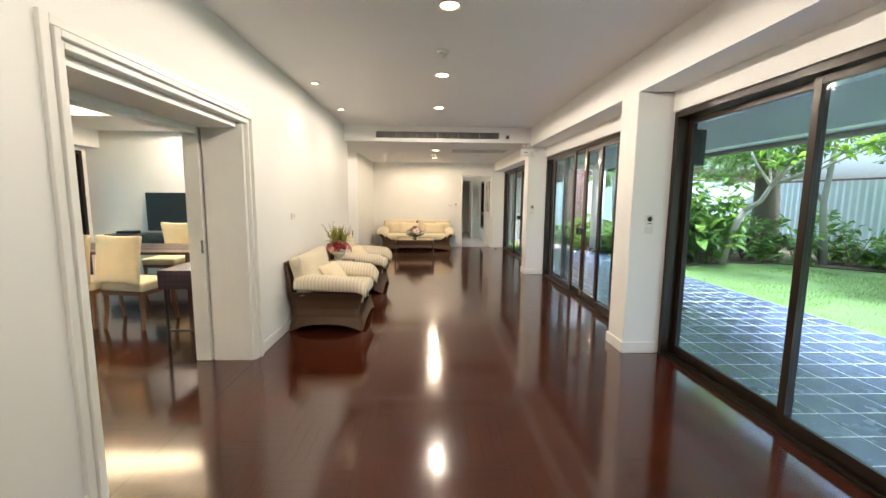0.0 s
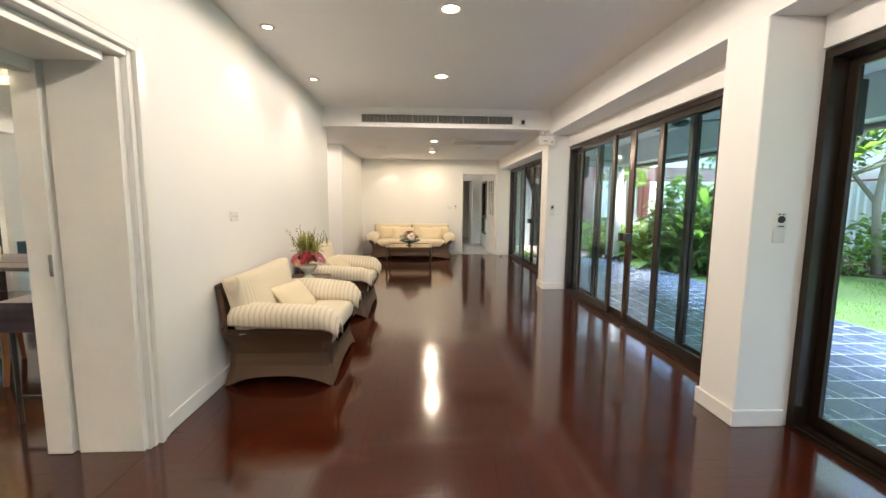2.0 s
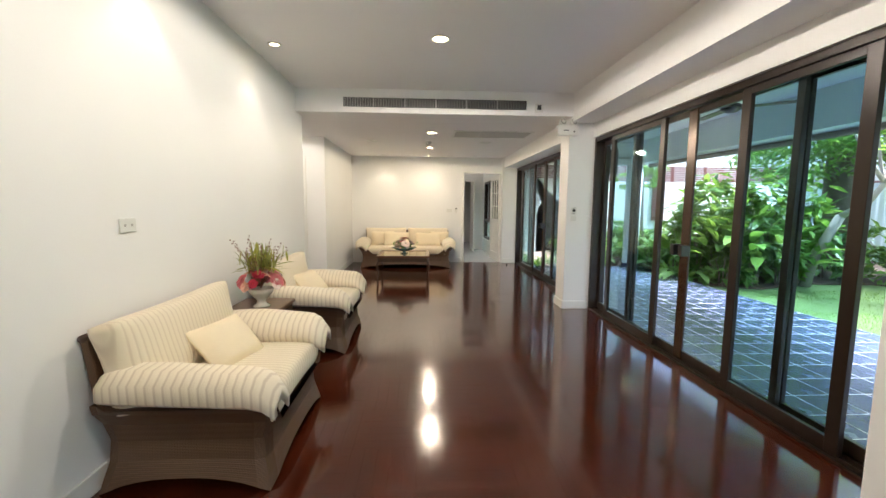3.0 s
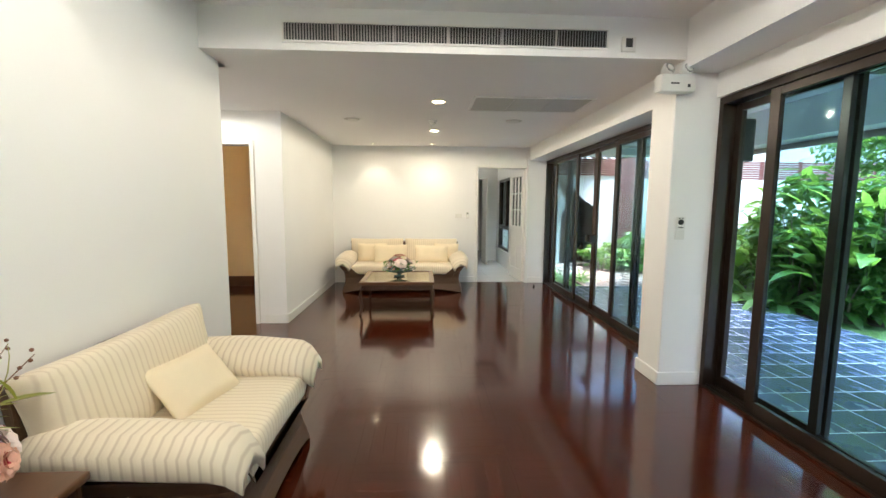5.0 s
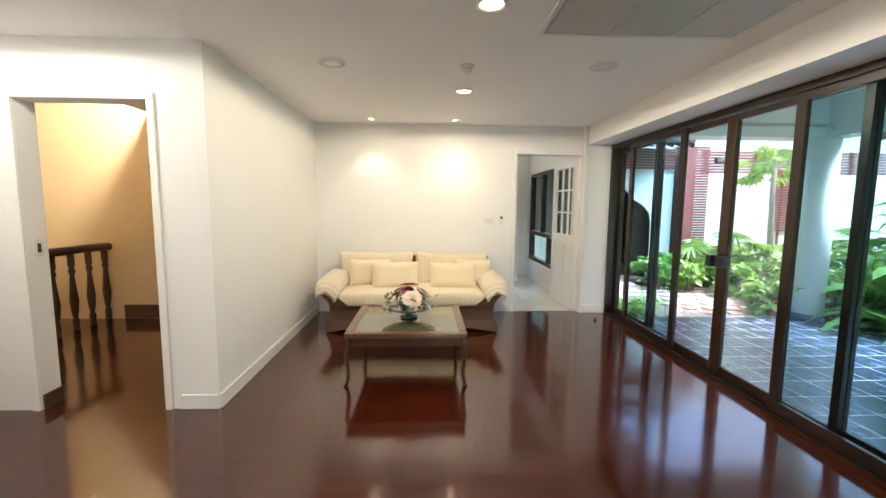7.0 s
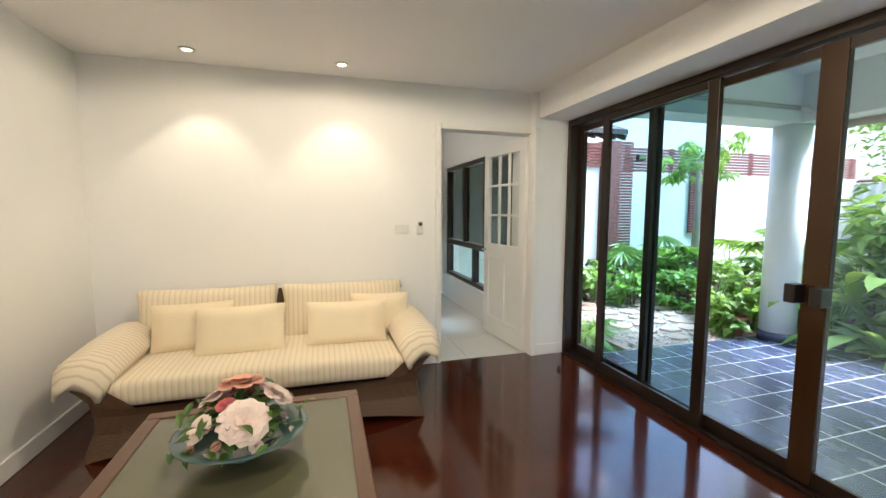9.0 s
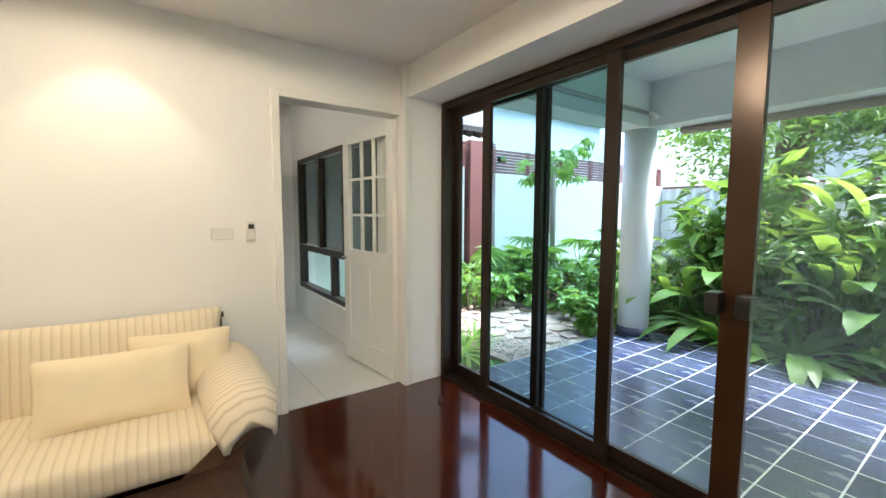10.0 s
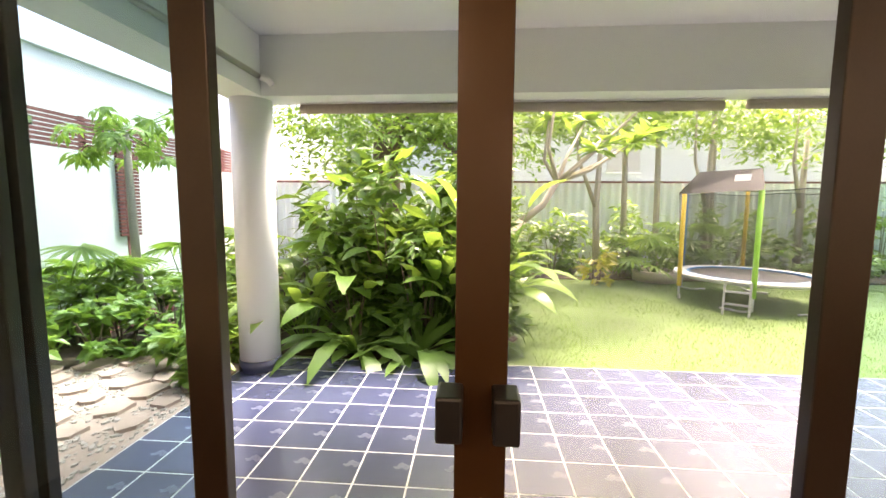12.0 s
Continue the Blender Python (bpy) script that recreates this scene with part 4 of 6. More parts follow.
# tall arrangement in a footed ceramic vase on the side table
root = thing("flower_vase", "pink and red silk flowers with grasses in a cream vase", "flower arrangement", -1.27, 5.62, 0.5505)
part("vase", lathe([(0.062, 0), (0.066, 0.008), (0.040, 0.022), (0.030, 0.045), (0.048, 0.07), (0.082, 0.105), (0.095, 0.14), (0.088, 0.14), (0.070, 0.105)], 28), VASE, root, "cream footed ceramic vase", True)
rnd = random.Random(5)
for mat_, n, sd in ((ROSE_PINK, 14, 1), (ROSE_RED, 8, 2), (ROSE_WHITE, 7, 3), (ROSE_PEACH, 6, 4)):
    for k in range(n):
        an, el = rnd.uniform(0, math.tau), rnd.uniform(0.1, 1.35)
        d3 = Vector((math.cos(an) * math.sin(el), math.sin(an) * math.sin(el), math.cos(el)))
        c = Vector((d3.x * 0.155, d3.y * 0.155, 0.15 + d3.z * 0.12))
        part("bloom", petal_flower(rnd.uniform(0.034, 0.055), 3, sd * 50 + k, None, c, d3), mat_, root)
leaf_spray("foliage", root, 120, 0.055, 0.10, 0.17, 0.016, SILKLEAF, 21, 0.5, 0.24, lance, 0.95)
leaf_spray("yellow_foliage", root, 40, 0.06, 0.10, 0.15, 0.020, LEAF_YELLOW, 22, 0.6, 0.26, lance, 0.9)
bm = bmesh.new()
for k in range(16):
    an, el = rnd.uniform(0, math.tau), rnd.uniform(0.1, 0.75)
    L = rnd.uniform(0.30, 0.46)
    tip = Vector((math.cos(an) * math.sin(el), math.sin(an) * math.sin(el), math.cos(el))) * L
    mid = tip * 0.5 + Vector((0, 0, 0.03))
    tube([(0, 0, 0.14), (mid.x, mid.y, 0.14 + mid.z), (tip.x, tip.y, 0.14 + tip.z)], [0.0025, 0.002, 0.0012], 5, bm)
    for j in range(5):
        p = tip * (0.7 + 0.3 * j / 4)
        bmesh.ops.create_icosphere(bm, subdivisions=1, radius=0.006, matrix=Matrix.Translation((p.x + rnd.gauss(0, 0.008), p.y + rnd.gauss(0, 0.008), 0.14 + p.z + 0.01)))
part("twigs", bm, TWIG, root, "thin brown budded twigs")

# low bowl on the coffee table
root = thing("flower_bowl", "glass bowl of pink and white silk flowers on the table", "flower arrangement", -0.385, 10.22, 0.4255)
part("bowl", lathe([(0.075, 0), (0.078, 0.006), (0.03, 0.014), (0.028, 0.03), (0.06, 0.042), (0.16, 0.068), (0.24, 0.105), (0.236, 0.107), (0.155, 0.076), (0.05, 0.050), (0.0, 0.046)], 32), BOWLGLASS, root, "footed dark teal glass bowl", True)
for k, (px, py, pz, r, mt) in enumerate(((0.03, -0.13, 0.135, 0.085, ROSE_WHITE), (0.0, 0.03, 0.20, 0.082, ROSE_PEACH), (0.13, 0.02, 0.16, 0.068, ROSE_WHITE), (-0.10, 0.04, 0.165, 0.064, ROSE_WHITE),
                                          (-0.13, -0.11, 0.125, 0.052, ROSE_WHITE), (-0.02, 0.15, 0.15, 0.06, ROSE_PINK), (0.14, 0.13, 0.13, 0.055, ROSE_WHITE), (-0.12, 0.14, 0.13, 0.055, ROSE_PEACH), (-0.05, -0.05, 0.17, 0.034, ROSE_PINK))):
    part("bloom", petal_flower(r, 5, 300 + k, None, (px * 0.9, py * 0.9, pz * 1.28), (px * 3, py * 3, 0.55)), mt, root)
for k in range(14):
    an, rr = k * 2.4, 0.19 * math.sqrt((k + 0.5) / 14)
    d3 = Vector((math.cos(an) * rr * 4, math.sin(an) * rr * 4, 0.7))
    c = (math.cos(an) * rr, math.sin(an) * rr, 0.175 - rr * 0.5)
    part("bloom", petal_flower(rnd.uniform(0.016, 0.028), 3, 330 + k, None, c, d3), (ROSE_WHITE, ROSE_WHITE, ROSE_PEACH, ROSE_WHITE, ROSE_PINK)[k % 5], root)
leaf_spray("foliage", root, 150, 0.085, 0.10, 0.075, 0.028, LEAF_DEEP, 31, 0.9, 0.09, oval, 0.45)

# ---------------------------------------------------------------- dining room things


CHAIRWOOD = surface("light_brown_chair_wood", (0.26, 0.115, 0.045), 0.3, 0.2, 6, 70, 0.05, 0, 0.3)


def dining_chair(x, y, rz, label="cream upholstered dining chair with light brown wooden legs"):
    root = thing("dining_chair", label, "chair", x, y, 0, rz, "dining chairs")
    part("seat", cushion(0.50, 0.50, 0.11, 0.15, 2), CREAM, root, smooth=True, at=pose(0, 0, 0.46))
    part("seat_frame", box(-0.24, 0.24, -0.24, 0.24, 0.37, 0.415, 0.006), CHAIRWOOD, root)
    part("backrest", cushion(0.49, 0.52, 0.10, 0.2, 3), CREAM, root, smooth=True, at=pose(0, -0.25, 0.76, 82, 0, 0))
    for sx in (-0.215, 0.215):
        for sy in (-0.215, 0.215):
            part("leg", tube([(sx * 1.06, sy * 1.14, 0), (sx, sy, 0.2), (sx, sy, 0.40)], [0.016, 0.021, 0.026], 8), CHAIRWOOD, root)
    return root


base_chair = dining_chair(-3.25, 4.62, -8)
for x, y, rz in ((-3.86, 4.64, 4), (-4.0, 6.35, 176), (-3.3, 6.4, 184), (-4.75, 4.75, 0)):
    copy_thing(base_chair, pose(x, y, 0, 0, 0, rz))
root = thing("dining_table", "dark dining table with a patterned runner", "table", -4.0, 5.55, 0)
part("tabletop", box(-1.1, 1.1, -0.48, 0.48, 0.71, 0.745, 0.008), DARKWOOD, root)
for sx in (-1.0, 1.0):
    for sy in (-0.40, 0.40):
        part("leg", box(sx - 0.035, sx + 0.035, sy - 0.035, sy + 0.035, 0, 0.709, 0.006), DARKWOOD, root)
RUNNER = woven("dark_patterned_cloth", (0.05, 0.03, 0.045), 0.05)
root = thing("table_runner", "dark patterned cloth runner with a pale fringe", "table runner", -4.0, 5.55, 0.7455)
part("cloth", boxes([(-0.9, 0.9, -0.2, 0.2, 0, 0.004)], 0.0015), RUNNER, root)
root = thing("console_table", "slim black console table with a dark cloth", "console table", -2.29, 4.42, 0)
part("tabletop", box(-0.21, 0.21, -0.62, 0.62, 0.72, 0.745, 0.004), BLACK, root)
for sx in (-0.19, 0.19):
    for sy in (-0.58, 0.58):
        part("leg", tube([(sx, sy, 0), (sx, sy, 0.719)], 0.014, 8), BLACK, root)
part("stretcher", boxes([(-0.178, 0.178, -0.588, -0.572, 0.16, 0.175), (-0.178, 0.178, 0.572, 0.588, 0.16, 0.175)]), BLACK, root)
root = thing("table_cloth", "dark patterned cloth hanging over the console", "table cloth", -2.29, 4.42, 0.7455)
part("cloth", boxes([(-0.215, 0.215, -0.63, 0.5, 0, 0.004), (-0.219, -0.2155, -0.63, 0.5, -0.17, 0.004), (-0.219, 0.215, -0.634, -0.6305, -0.17, 0.004)]), RUNNER, root)
root = thing("silver_pot", "round lidded silver pot on the console", "pot", -2.24, 4.2, 0.7497)
part("body", lathe([(0.05, 0), (0.085, 0.04), (0.09, 0.1), (0.07, 0.15), (0.06, 0.16)], 24), CHROME, root, smooth=True)
part("lid", lathe([(0.064, 0.1605), (0.05, 0.185), (0.012, 0.2), (0.016, 0.22), (0.0, 0.23)], 24), CHROME, root, smooth=True)
root = thing("television", "flat black television on the dining room wall", "television", -4.5, 7.6, 1.14)
part("screen", box(-0.59, 0.59, -0.055, -0.02, -0.34, 0.34, 0.006), BLACK, root)
part("mount", box(-0.2, 0.2, -0.0195, 0.0, -0.15, 0.15), BLACK, root)
root = thing("media_shelf", "long black wall-hung media shelf with small boxes", "shelf", -4.5, 7.6, 0)
part("body", box(-1.12, 1.0, -0.38, 0.0, 0.52, 0.76, 0.006), BLACK, root)
part("drawer_front", box(-1.1, -0.06, -0.395, -0.381, 0.535, 0.745, 0.003), BLACK, root)
part("drawer_front", box(-0.04, 0.98, -0.395, -0.381, 0.535, 0.745, 0.003), BLACK, root)
root = thing("set_top_box", "small black media box on the shelf", "media box", -5.3, 7.36, 0.7605)
part("case", box(-0.14, 0.14, -0.1, 0.1, 0, 0.05, 0.006), BLACK, root)

# ---------------------------------------------------------------- stair landing
root = thing("stair_railing", "dark turned wooden balustrade of the stair", "railing", 0, 0, 0)
for k in range(5):
    part("baluster", lathe([(0.032, 0.0), (0.032, 0.12), (0.020, 0.14), (0.034, 0.22), (0.043, 0.34), (0.029, 0.5), (0.021, 0.62), (0.034, 0.66), (0.022, 0.69), (0.032, 0.72), (0.032, 0.86)], 14, x=-4.08, y=10.75 + 0.23 * k), DARKWOOD, root, smooth=True)
part("handrail", tube([(-4.08, 10.55, 0.885), (-4.08, 11.4, 0.885), (-4.02, 11.68, 0.885)], 0.045, 10), DARKWOOD, root, smooth=True)
# ---------------------------------------------------------------- terrace
TZ, GZ = -0.08, -0.13
TX, TY = 5.095, 11.99
structure("terrace", boxes([(2.26, TX, -4.4, TY, -0.5, TZ - 0.0016)]), GROUT, "concrete base of the tiled terrace", "terrace")
structure("ceiling_terrace", boxes([(2.43, 4.72, -4.4, 11.68, 2.76, 2.9)]), TERRACEWHITE, "pale painted terrace ceiling", "ceiling")
structure("beam_terrace", boxes([(4.72, 5.02, -4.4, 12.0, 2.28, 3.1), (2.43, 4.719, 11.68, 12.0, 2.28, 3.1)]), TERRACEWHITE, "pale painted edge beam of the terrace", "beam")
root = thing("terrace_column", "round white column at the terrace corner with a dark base", "column", 4.85, 11.84, TZ + 0.0005, kind="structure")
part("shaft", lathe([(0.172, 0.1005), (0.172, 2.36)], 40), TERRACEWHITE, root, smooth=True)
part("base_ring", lathe([(0.180, 0.0), (0.180, 0.10), (0.1725, 0.1003)], 40), SLATE, root, "dark slate skirting ring", True)
root = thing("terrace_column", "round white column at the terrace edge", "column", 4.87, -3.6, TZ + 0.0005, kind="structure")
part("shaft", lathe([(0.172, 0.0), (0.172, 2.36)], 40), TERRACEWHITE, root, smooth=True)
BLIND = surface("rolled_brown_blind", (0.30, 0.24, 0.19), 0.8, 0.2, 5, 60, 0.3, stretch=(1, 8, 1))
for y0, y1 in ((7.9, 11.45), (3.9, 7.7), (-0.3, 3.7)):
    root = thing("rolled_blind", "rolled-up brown outdoor blind under the beam", "blind", 4.98, 0, 2.235, group="rolled blinds")
    part("roll", tube([(0, y0, -0.012), (0, (y0 + y1) / 2, -0.004), (0, y1, 0.0)], 0.042, 12), BLIND, root, smooth=True)
    part("rail", box(-0.03, 0.03, y0, y1, 0.035, 0.0448, 0.002), TRIM, root)
root = thing("drain_pipe", "thin pale pipe along the terrace beam", "pipe")
part("pipe", tube([(2.5, 11.66, 2.42), (4.66, 11.66, 2.42)], 0.022, 10), GRILLE, root, smooth=True)
part("elbow", tube([(4.66, 11.66, 2.42), (4.69, 11.6, 2.40), (4.69, 11.57, 2.36)], 0.024, 10), TRIM, root, smooth=True)
for y in (3.74, 7.71):
    root = thing("outdoor_speaker", "black outdoor loudspeaker box on the column", "speaker", 2.30, y, 1.91, group="outdoor speakers")
    part("bracket", box(0.0, 0.03, 0.04, 0.10, -0.03, 0.03), BLACK, root)
    part("cabinet", box(0.03, 0.16, -0.02, 0.16, -0.17, 0.15, 0.012), BLACK, root)
root = thing("ceiling_fan", "dark terrace ceiling fan at rest", "ceiling fan", 3.6, 7.3, 2.76)
part("rod", tube([(0, 0, 0), (0, 0, -0.2)], 0.014), BLACK, root)
part("motor", lathe([(0.05, -0.2), (0.11, -0.23), (0.11, -0.28), (0.05, -0.31)], 24), BLACK, root, smooth=True)
for k in range(3):
    part("blade", box(0.1, 0.70, -0.065, 0.065, -0.262, -0.254, 0.003), DARKWOOD, root, at=pose(0, 0, 0, 0, 0, -37 + 120 * k))

# ---------------------------------------------------------------- ground and walls of the garden
structure("ground", boxes([(-300, 300, -300, 300, -1.0, GZ)]), GRASS_GROUND, "mown green lawn", "lawn")


def bed(name, pts, label, material=None):
    bm = bmesh.new()
    bot = [bm.verts.new((x, y, GZ - 0.02)) for x, y in pts]
    top = [bm.verts.new((x, y, GZ + 0.025)) for x, y in pts]
    bm.faces.new(top)
    for k in range(len(pts)):
        bm.faces.new((bot[k], bot[(k + 1) % len(pts)], top[(k + 1) % len(pts)], top[k]))
    bmesh.ops.recalc_face_normals(bm, faces=bm.faces)
    structure(name, bm, material or SOIL, label, "flower bed")


bed("bed_north", [(3.9, 13.9), (5.2, 13.4), (5.3, 12.1), (5.2, 9.9), (6.0, 9.4), (7.2, 9.9), (8.6, 9.8), (10.2, 8.4), (10.3, 0), (10.5, -8), (12.4, -8), (12.4, 15.4), (3.9, 15.4)], "planted bed of brown soil")
structure("garden_wall_north", boxes([(5.0, 12.6, 15.45, 15.65, -0.5, 2.13), (2.02, 3.2, 15.45, 15.65, -0.5, 2.6)]), STUCCO, "rough white stucco garden wall", "garden wall")
# entrance wall with an arched opening
bm = bmesh.new()
ax0, ax1, sp, zt = 3.55, 4.55, 1.05, 2.62
outline = [(3.2, -0.5), (ax0, -0.5)] + [(ax0, sp)] + [((ax0 + ax1) / 2 - 0.5 * math.cos(a), sp + 0.5 * math.sin(a)) for a in np.linspace(0.15, math.pi - 0.15, 11)] + [(ax1, sp), (ax1, -0.5), (5.0, -0.5), (5.0, zt), (3.2, zt)]
fr = [bm.verts.new((x, 15.28, z)) for x, z in outline]
bk = [bm.verts.new((x, 15.62, z)) for x, z in outline]
f1, f2 = bm.faces.new(fr), bm.faces.new(bk[::-1])
for k in range(len(fr)):
    bm.faces.new((fr[k], bk[k], bk[(k + 1) % len(fr)], fr[(k + 1) % len(fr)]))
bmesh.ops.triangulate(bm, faces=[f1, f2])
bmesh.ops.recalc_face_normals(bm, faces=bm.faces)
structure("garden_wall_arch", bm, STUCCO, "white stucco wall with an arched gateway", "garden wall")
root = thing("garden_door", "dark arched timber garden door", "door")
part("leaf", boxes([(ax0, ax1, 15.50, 15.54, -0.1, 1.6)]), DARKWOOD, root)
BROWNWALL = surface("red_brown_painted_post", (0.20, 0.075, 0.07), 0.6, 0.15, 3, 50, 0.2)
root = thing("slatted_pillar", "red-brown slatted timber pillar beside the gateway", "fence pillar", kind="structure")
part("core", box(5.06, 5.40, 15.18, 15.44, -0.2, 2.68, 0.006), BROWNWALL, root)
for k in range(46):
    part("slat", box(5.405, 5.70, 15.20, 15.235, 0.2 + k * 0.054, 0.2 + k * 0.054 + 0.04), SLAT, root)
root = thing("slat_fence", "red-brown horizontal slat fence on top of the wall", "fence", kind="structure")
for k in range(8):
    part("slat", box(5.72, 12.5, 15.47, 15.50, 2.15 + k * 0.06, 2.15 + k * 0.06 + 0.044), SLAT, root)
for k in range(7):
    part("post", box(5.8 + k * 1.1, 5.87 + k * 1.1, 15.502, 15.56, 2.13, 2.64), SLAT, root)
for k in range(8):
    part("slat", box(3.2, 5.0, 15.24, 15.275, 2.2 + k * 0.055, 2.2 + k * 0.055 + 0.042), SLAT, root)
root = thing("slat_screen", "narrow red-brown slatted wall panel", "fence panel", kind="structure")
for k in range(24):
    part("slat", box(7.35, 7.75, 15.40, 15.44, 0.9 + k * 0.055, 0.9 + k * 0.055 + 0.04), SLAT, root)
part("post", box(7.5, 7.56, 15.4405, 15.45, 0.5, 2.2), SLAT, root)
root = thing("flood_light", "small black flood light on the fence", "flood light", 6.05, 15.44, 2.42)
part("body", box(-0.09, 0.09, -0.08, 0.0, -0.06, 0.06, 0.01), BLACK, root)
part("lens", box(-0.075, 0.075, -0.084, -0.0805, -0.045, 0.045), CHROME, root)
ROOFTILE = surface("dark_roof_tile", (0.035, 0.03, 0.03), 0.7, 0.3, 4, 40, 0.3)
root = thing("gate_roof", "small dark tiled canopy roof over the gateway", "canopy roof", kind="structure")
bm = bmesh.new()
v = [bm.verts.new(p) for p in ((2.1, 14.25, 2.60), (4.75, 14.25, 2.60), (4.75, 15.9, 3.25), (2.1, 15.9, 3.25), (2.1, 14.25, 2.68), (4.75, 14.25, 2.68), (4.75, 15.9, 3.33), (2.1, 15.9, 3.33))]
for f in ((3, 2, 1, 0), (4, 5, 6, 7), (0, 1, 5, 4), (1, 2, 6, 5), (2, 3, 7, 6), (3, 0, 4, 7)):
    bm.faces.new([v[i] for i in f])
part("deck", bm, ROOFTILE, root)
for k in range(14):
    x = 2.2 + k * 0.195
    part("rafter", box(-0.025, 0.025, 0.0, 1.7, -0.09, -0.004), DARKWOOD, root, at=pose(x, 14.28, 2.60, 21.5, 0, 0))

# neighbours beyond the walls
FARWALL = surface("pale_house_render", (0.52, 0.54, 0.55), 0.85, 0.06, 0.8, 20, 0.2)
root = thing("neighbour_house", "plain white house wall behind the garden wall", "house", kind="structure")
part("wall", box(2.1, 14.0, 18.6, 24.0, -0.5, 4.5), FARWALL, root)
part("parapet", box(2.0, 14.1, 18.5, 24.1, 4.502, 4.75, 0.02), FARWALL, root)
root = thing("neighbour_house", "pale two-storey house beyond the metal fence", "house", kind="structure")
part("wall", box(19.0, 27.0, -6.0, 16.0, -0.5, 5.4), FARWALL, root)
part("roof", boxes([(18.4, 27.6, -6.6, 16.6, 5.402, 5.7)]), GRILLE, root)
for y in (3.2,):
    wn = part("window", box(18.96, 18.998, y, y + 1.3, 2.9, 4.1), GRILLE, root)
    part("window_frame", boxes([(18.93, 18.959, y - 0.05, y + 1.35, 4.1, 4.16), (18.93, 18.959, y - 0.05, y + 1.35, 2.84, 2.9), (18.93, 18.959, y + 0.62, y + 0.68, 2.9, 4.1)]), TRIM, wn)
FENCEMETAL = surface("pale_corrugated_metal", (0.76, 0.82, 0.85), 0.5, 0.10, 1.5, 30, 0.1, 0.2)
bm = bmesh.new()
prev = None
y = -14.0
k = 0
while y < 15.5:
    x = 12.5 + 0.03 * (1 if k % 4 in (0, 1) else -1)
    cur = (bm.verts.new((x, y, -0.5)), bm.verts.new((x, y, 2.05)))
    if prev:
        bm.faces.new((prev[0], cur[0], cur[1], prev[1]))
    prev = cur
    y += 0.075 if k % 2 else 0.035
    k += 1
structure("metal_fence", bm, FENCEMETAL, "pale corrugated metal garden fence", "fence")
root = thing("fence_rail", "thin red-brown rail along the fence top", "fence rail")
part("rail", box(12.42, 12.46, -14, 15.4, 2.05, 2.10), SLAT, root)
structure("garden_wall_south", boxes([(2.5, 12.5, -14.3, -14.0, -0.5, 2.4)]), STUCCO, "white stucco wall closing the garden", "garden wall")
structure("court_wall_west", boxes([(-9.2, -9.0, -6, 14, -0.5, 2.6)]), STUCCO, "pale wall of the narrow court beside the dining room", "garden wall")

# ---------------------------------------------------------------- plants


def crown_mesh(n, centre, radii, length, width, material, seed, shape=oval, hollow=0.35, droop=0.5, segs=2, level=0.4):
    """A loose crown of single leaves that point outwards from clumps within an egg-shaped space."""
    rnd = random.Random(seed)
    clumps = []
    for _ in range(max(5, n // 26)):
        while True:
            p = Vector((rnd.uniform(-1, 1), rnd.uniform(-1, 1), rnd.uniform(-1, 1)))
            if hollow < p.length < 1:
                break
        clumps.append(p)
    V, F = [], []
    for k in range(n):
        c = rnd.choice(clumps)
        p = c + Vector((rnd.gauss(0, 0.16), rnd.gauss(0, 0.16), rnd.gauss(0, 0.13)))
        pos = Vector((p.x * radii[0], p.y * radii[1], p.z * radii[2])) + Vector(centre)
        yaw = math.atan2(p.y, p.x) + rnd.gauss(0, 0.9)
        vs, fs = blade_pts(length * rnd.uniform(0.6, 1.25), width * rnd.uniform(0.7, 1.25), droop * rnd.uniform(0.3, 1.6), segs, shape)
        m = Matrix.Translation(pos) @ Euler((rnd.gauss(0, 0.45), rnd.gauss(-0.1, level), yaw)).to_matrix().to_4x4()
        o = len(V)
        V += [tuple(m @ Vector(q)) for q in vs]
        F += [tuple(i + o for i in f) for f in fs]
    return raw_mesh("crown", V, F, material)


def shrub(x, y, radii, n, length, width, material, seed, label, name="shrub", shape=oval, z=GZ + 0.02, stems=5, droop=0.5, segs=2):
    root = thing(name, label, "shrub", x, y, z)
    rnd = random.Random(seed)
    bm = bmesh.new()
    for k in range(stems):
        an = rnd.uniform(0, math.tau)
        r = rnd.uniform(0.2, 0.7)
        tip = (math.cos(an) * radii[0] * r, math.sin(an) * radii[1] * r, radii[2] * rnd.uniform(1.0, 1.7))
        tube([(0.05 * math.cos(an), 0.05 * math.sin(an), -0.03), (tip[0] * 0.5, tip[1] * 0.5, tip[2] * 0.55), tip], [0.014, 0.01, 0.005], 6, bm)
    part("stems", bm, BARK, root)
    part("crown", crown_mesh(n, (0, 0, radii[2] * 0.98), radii, length, width, material, seed, shape, droop=droop, segs=segs), None, root)
    return root


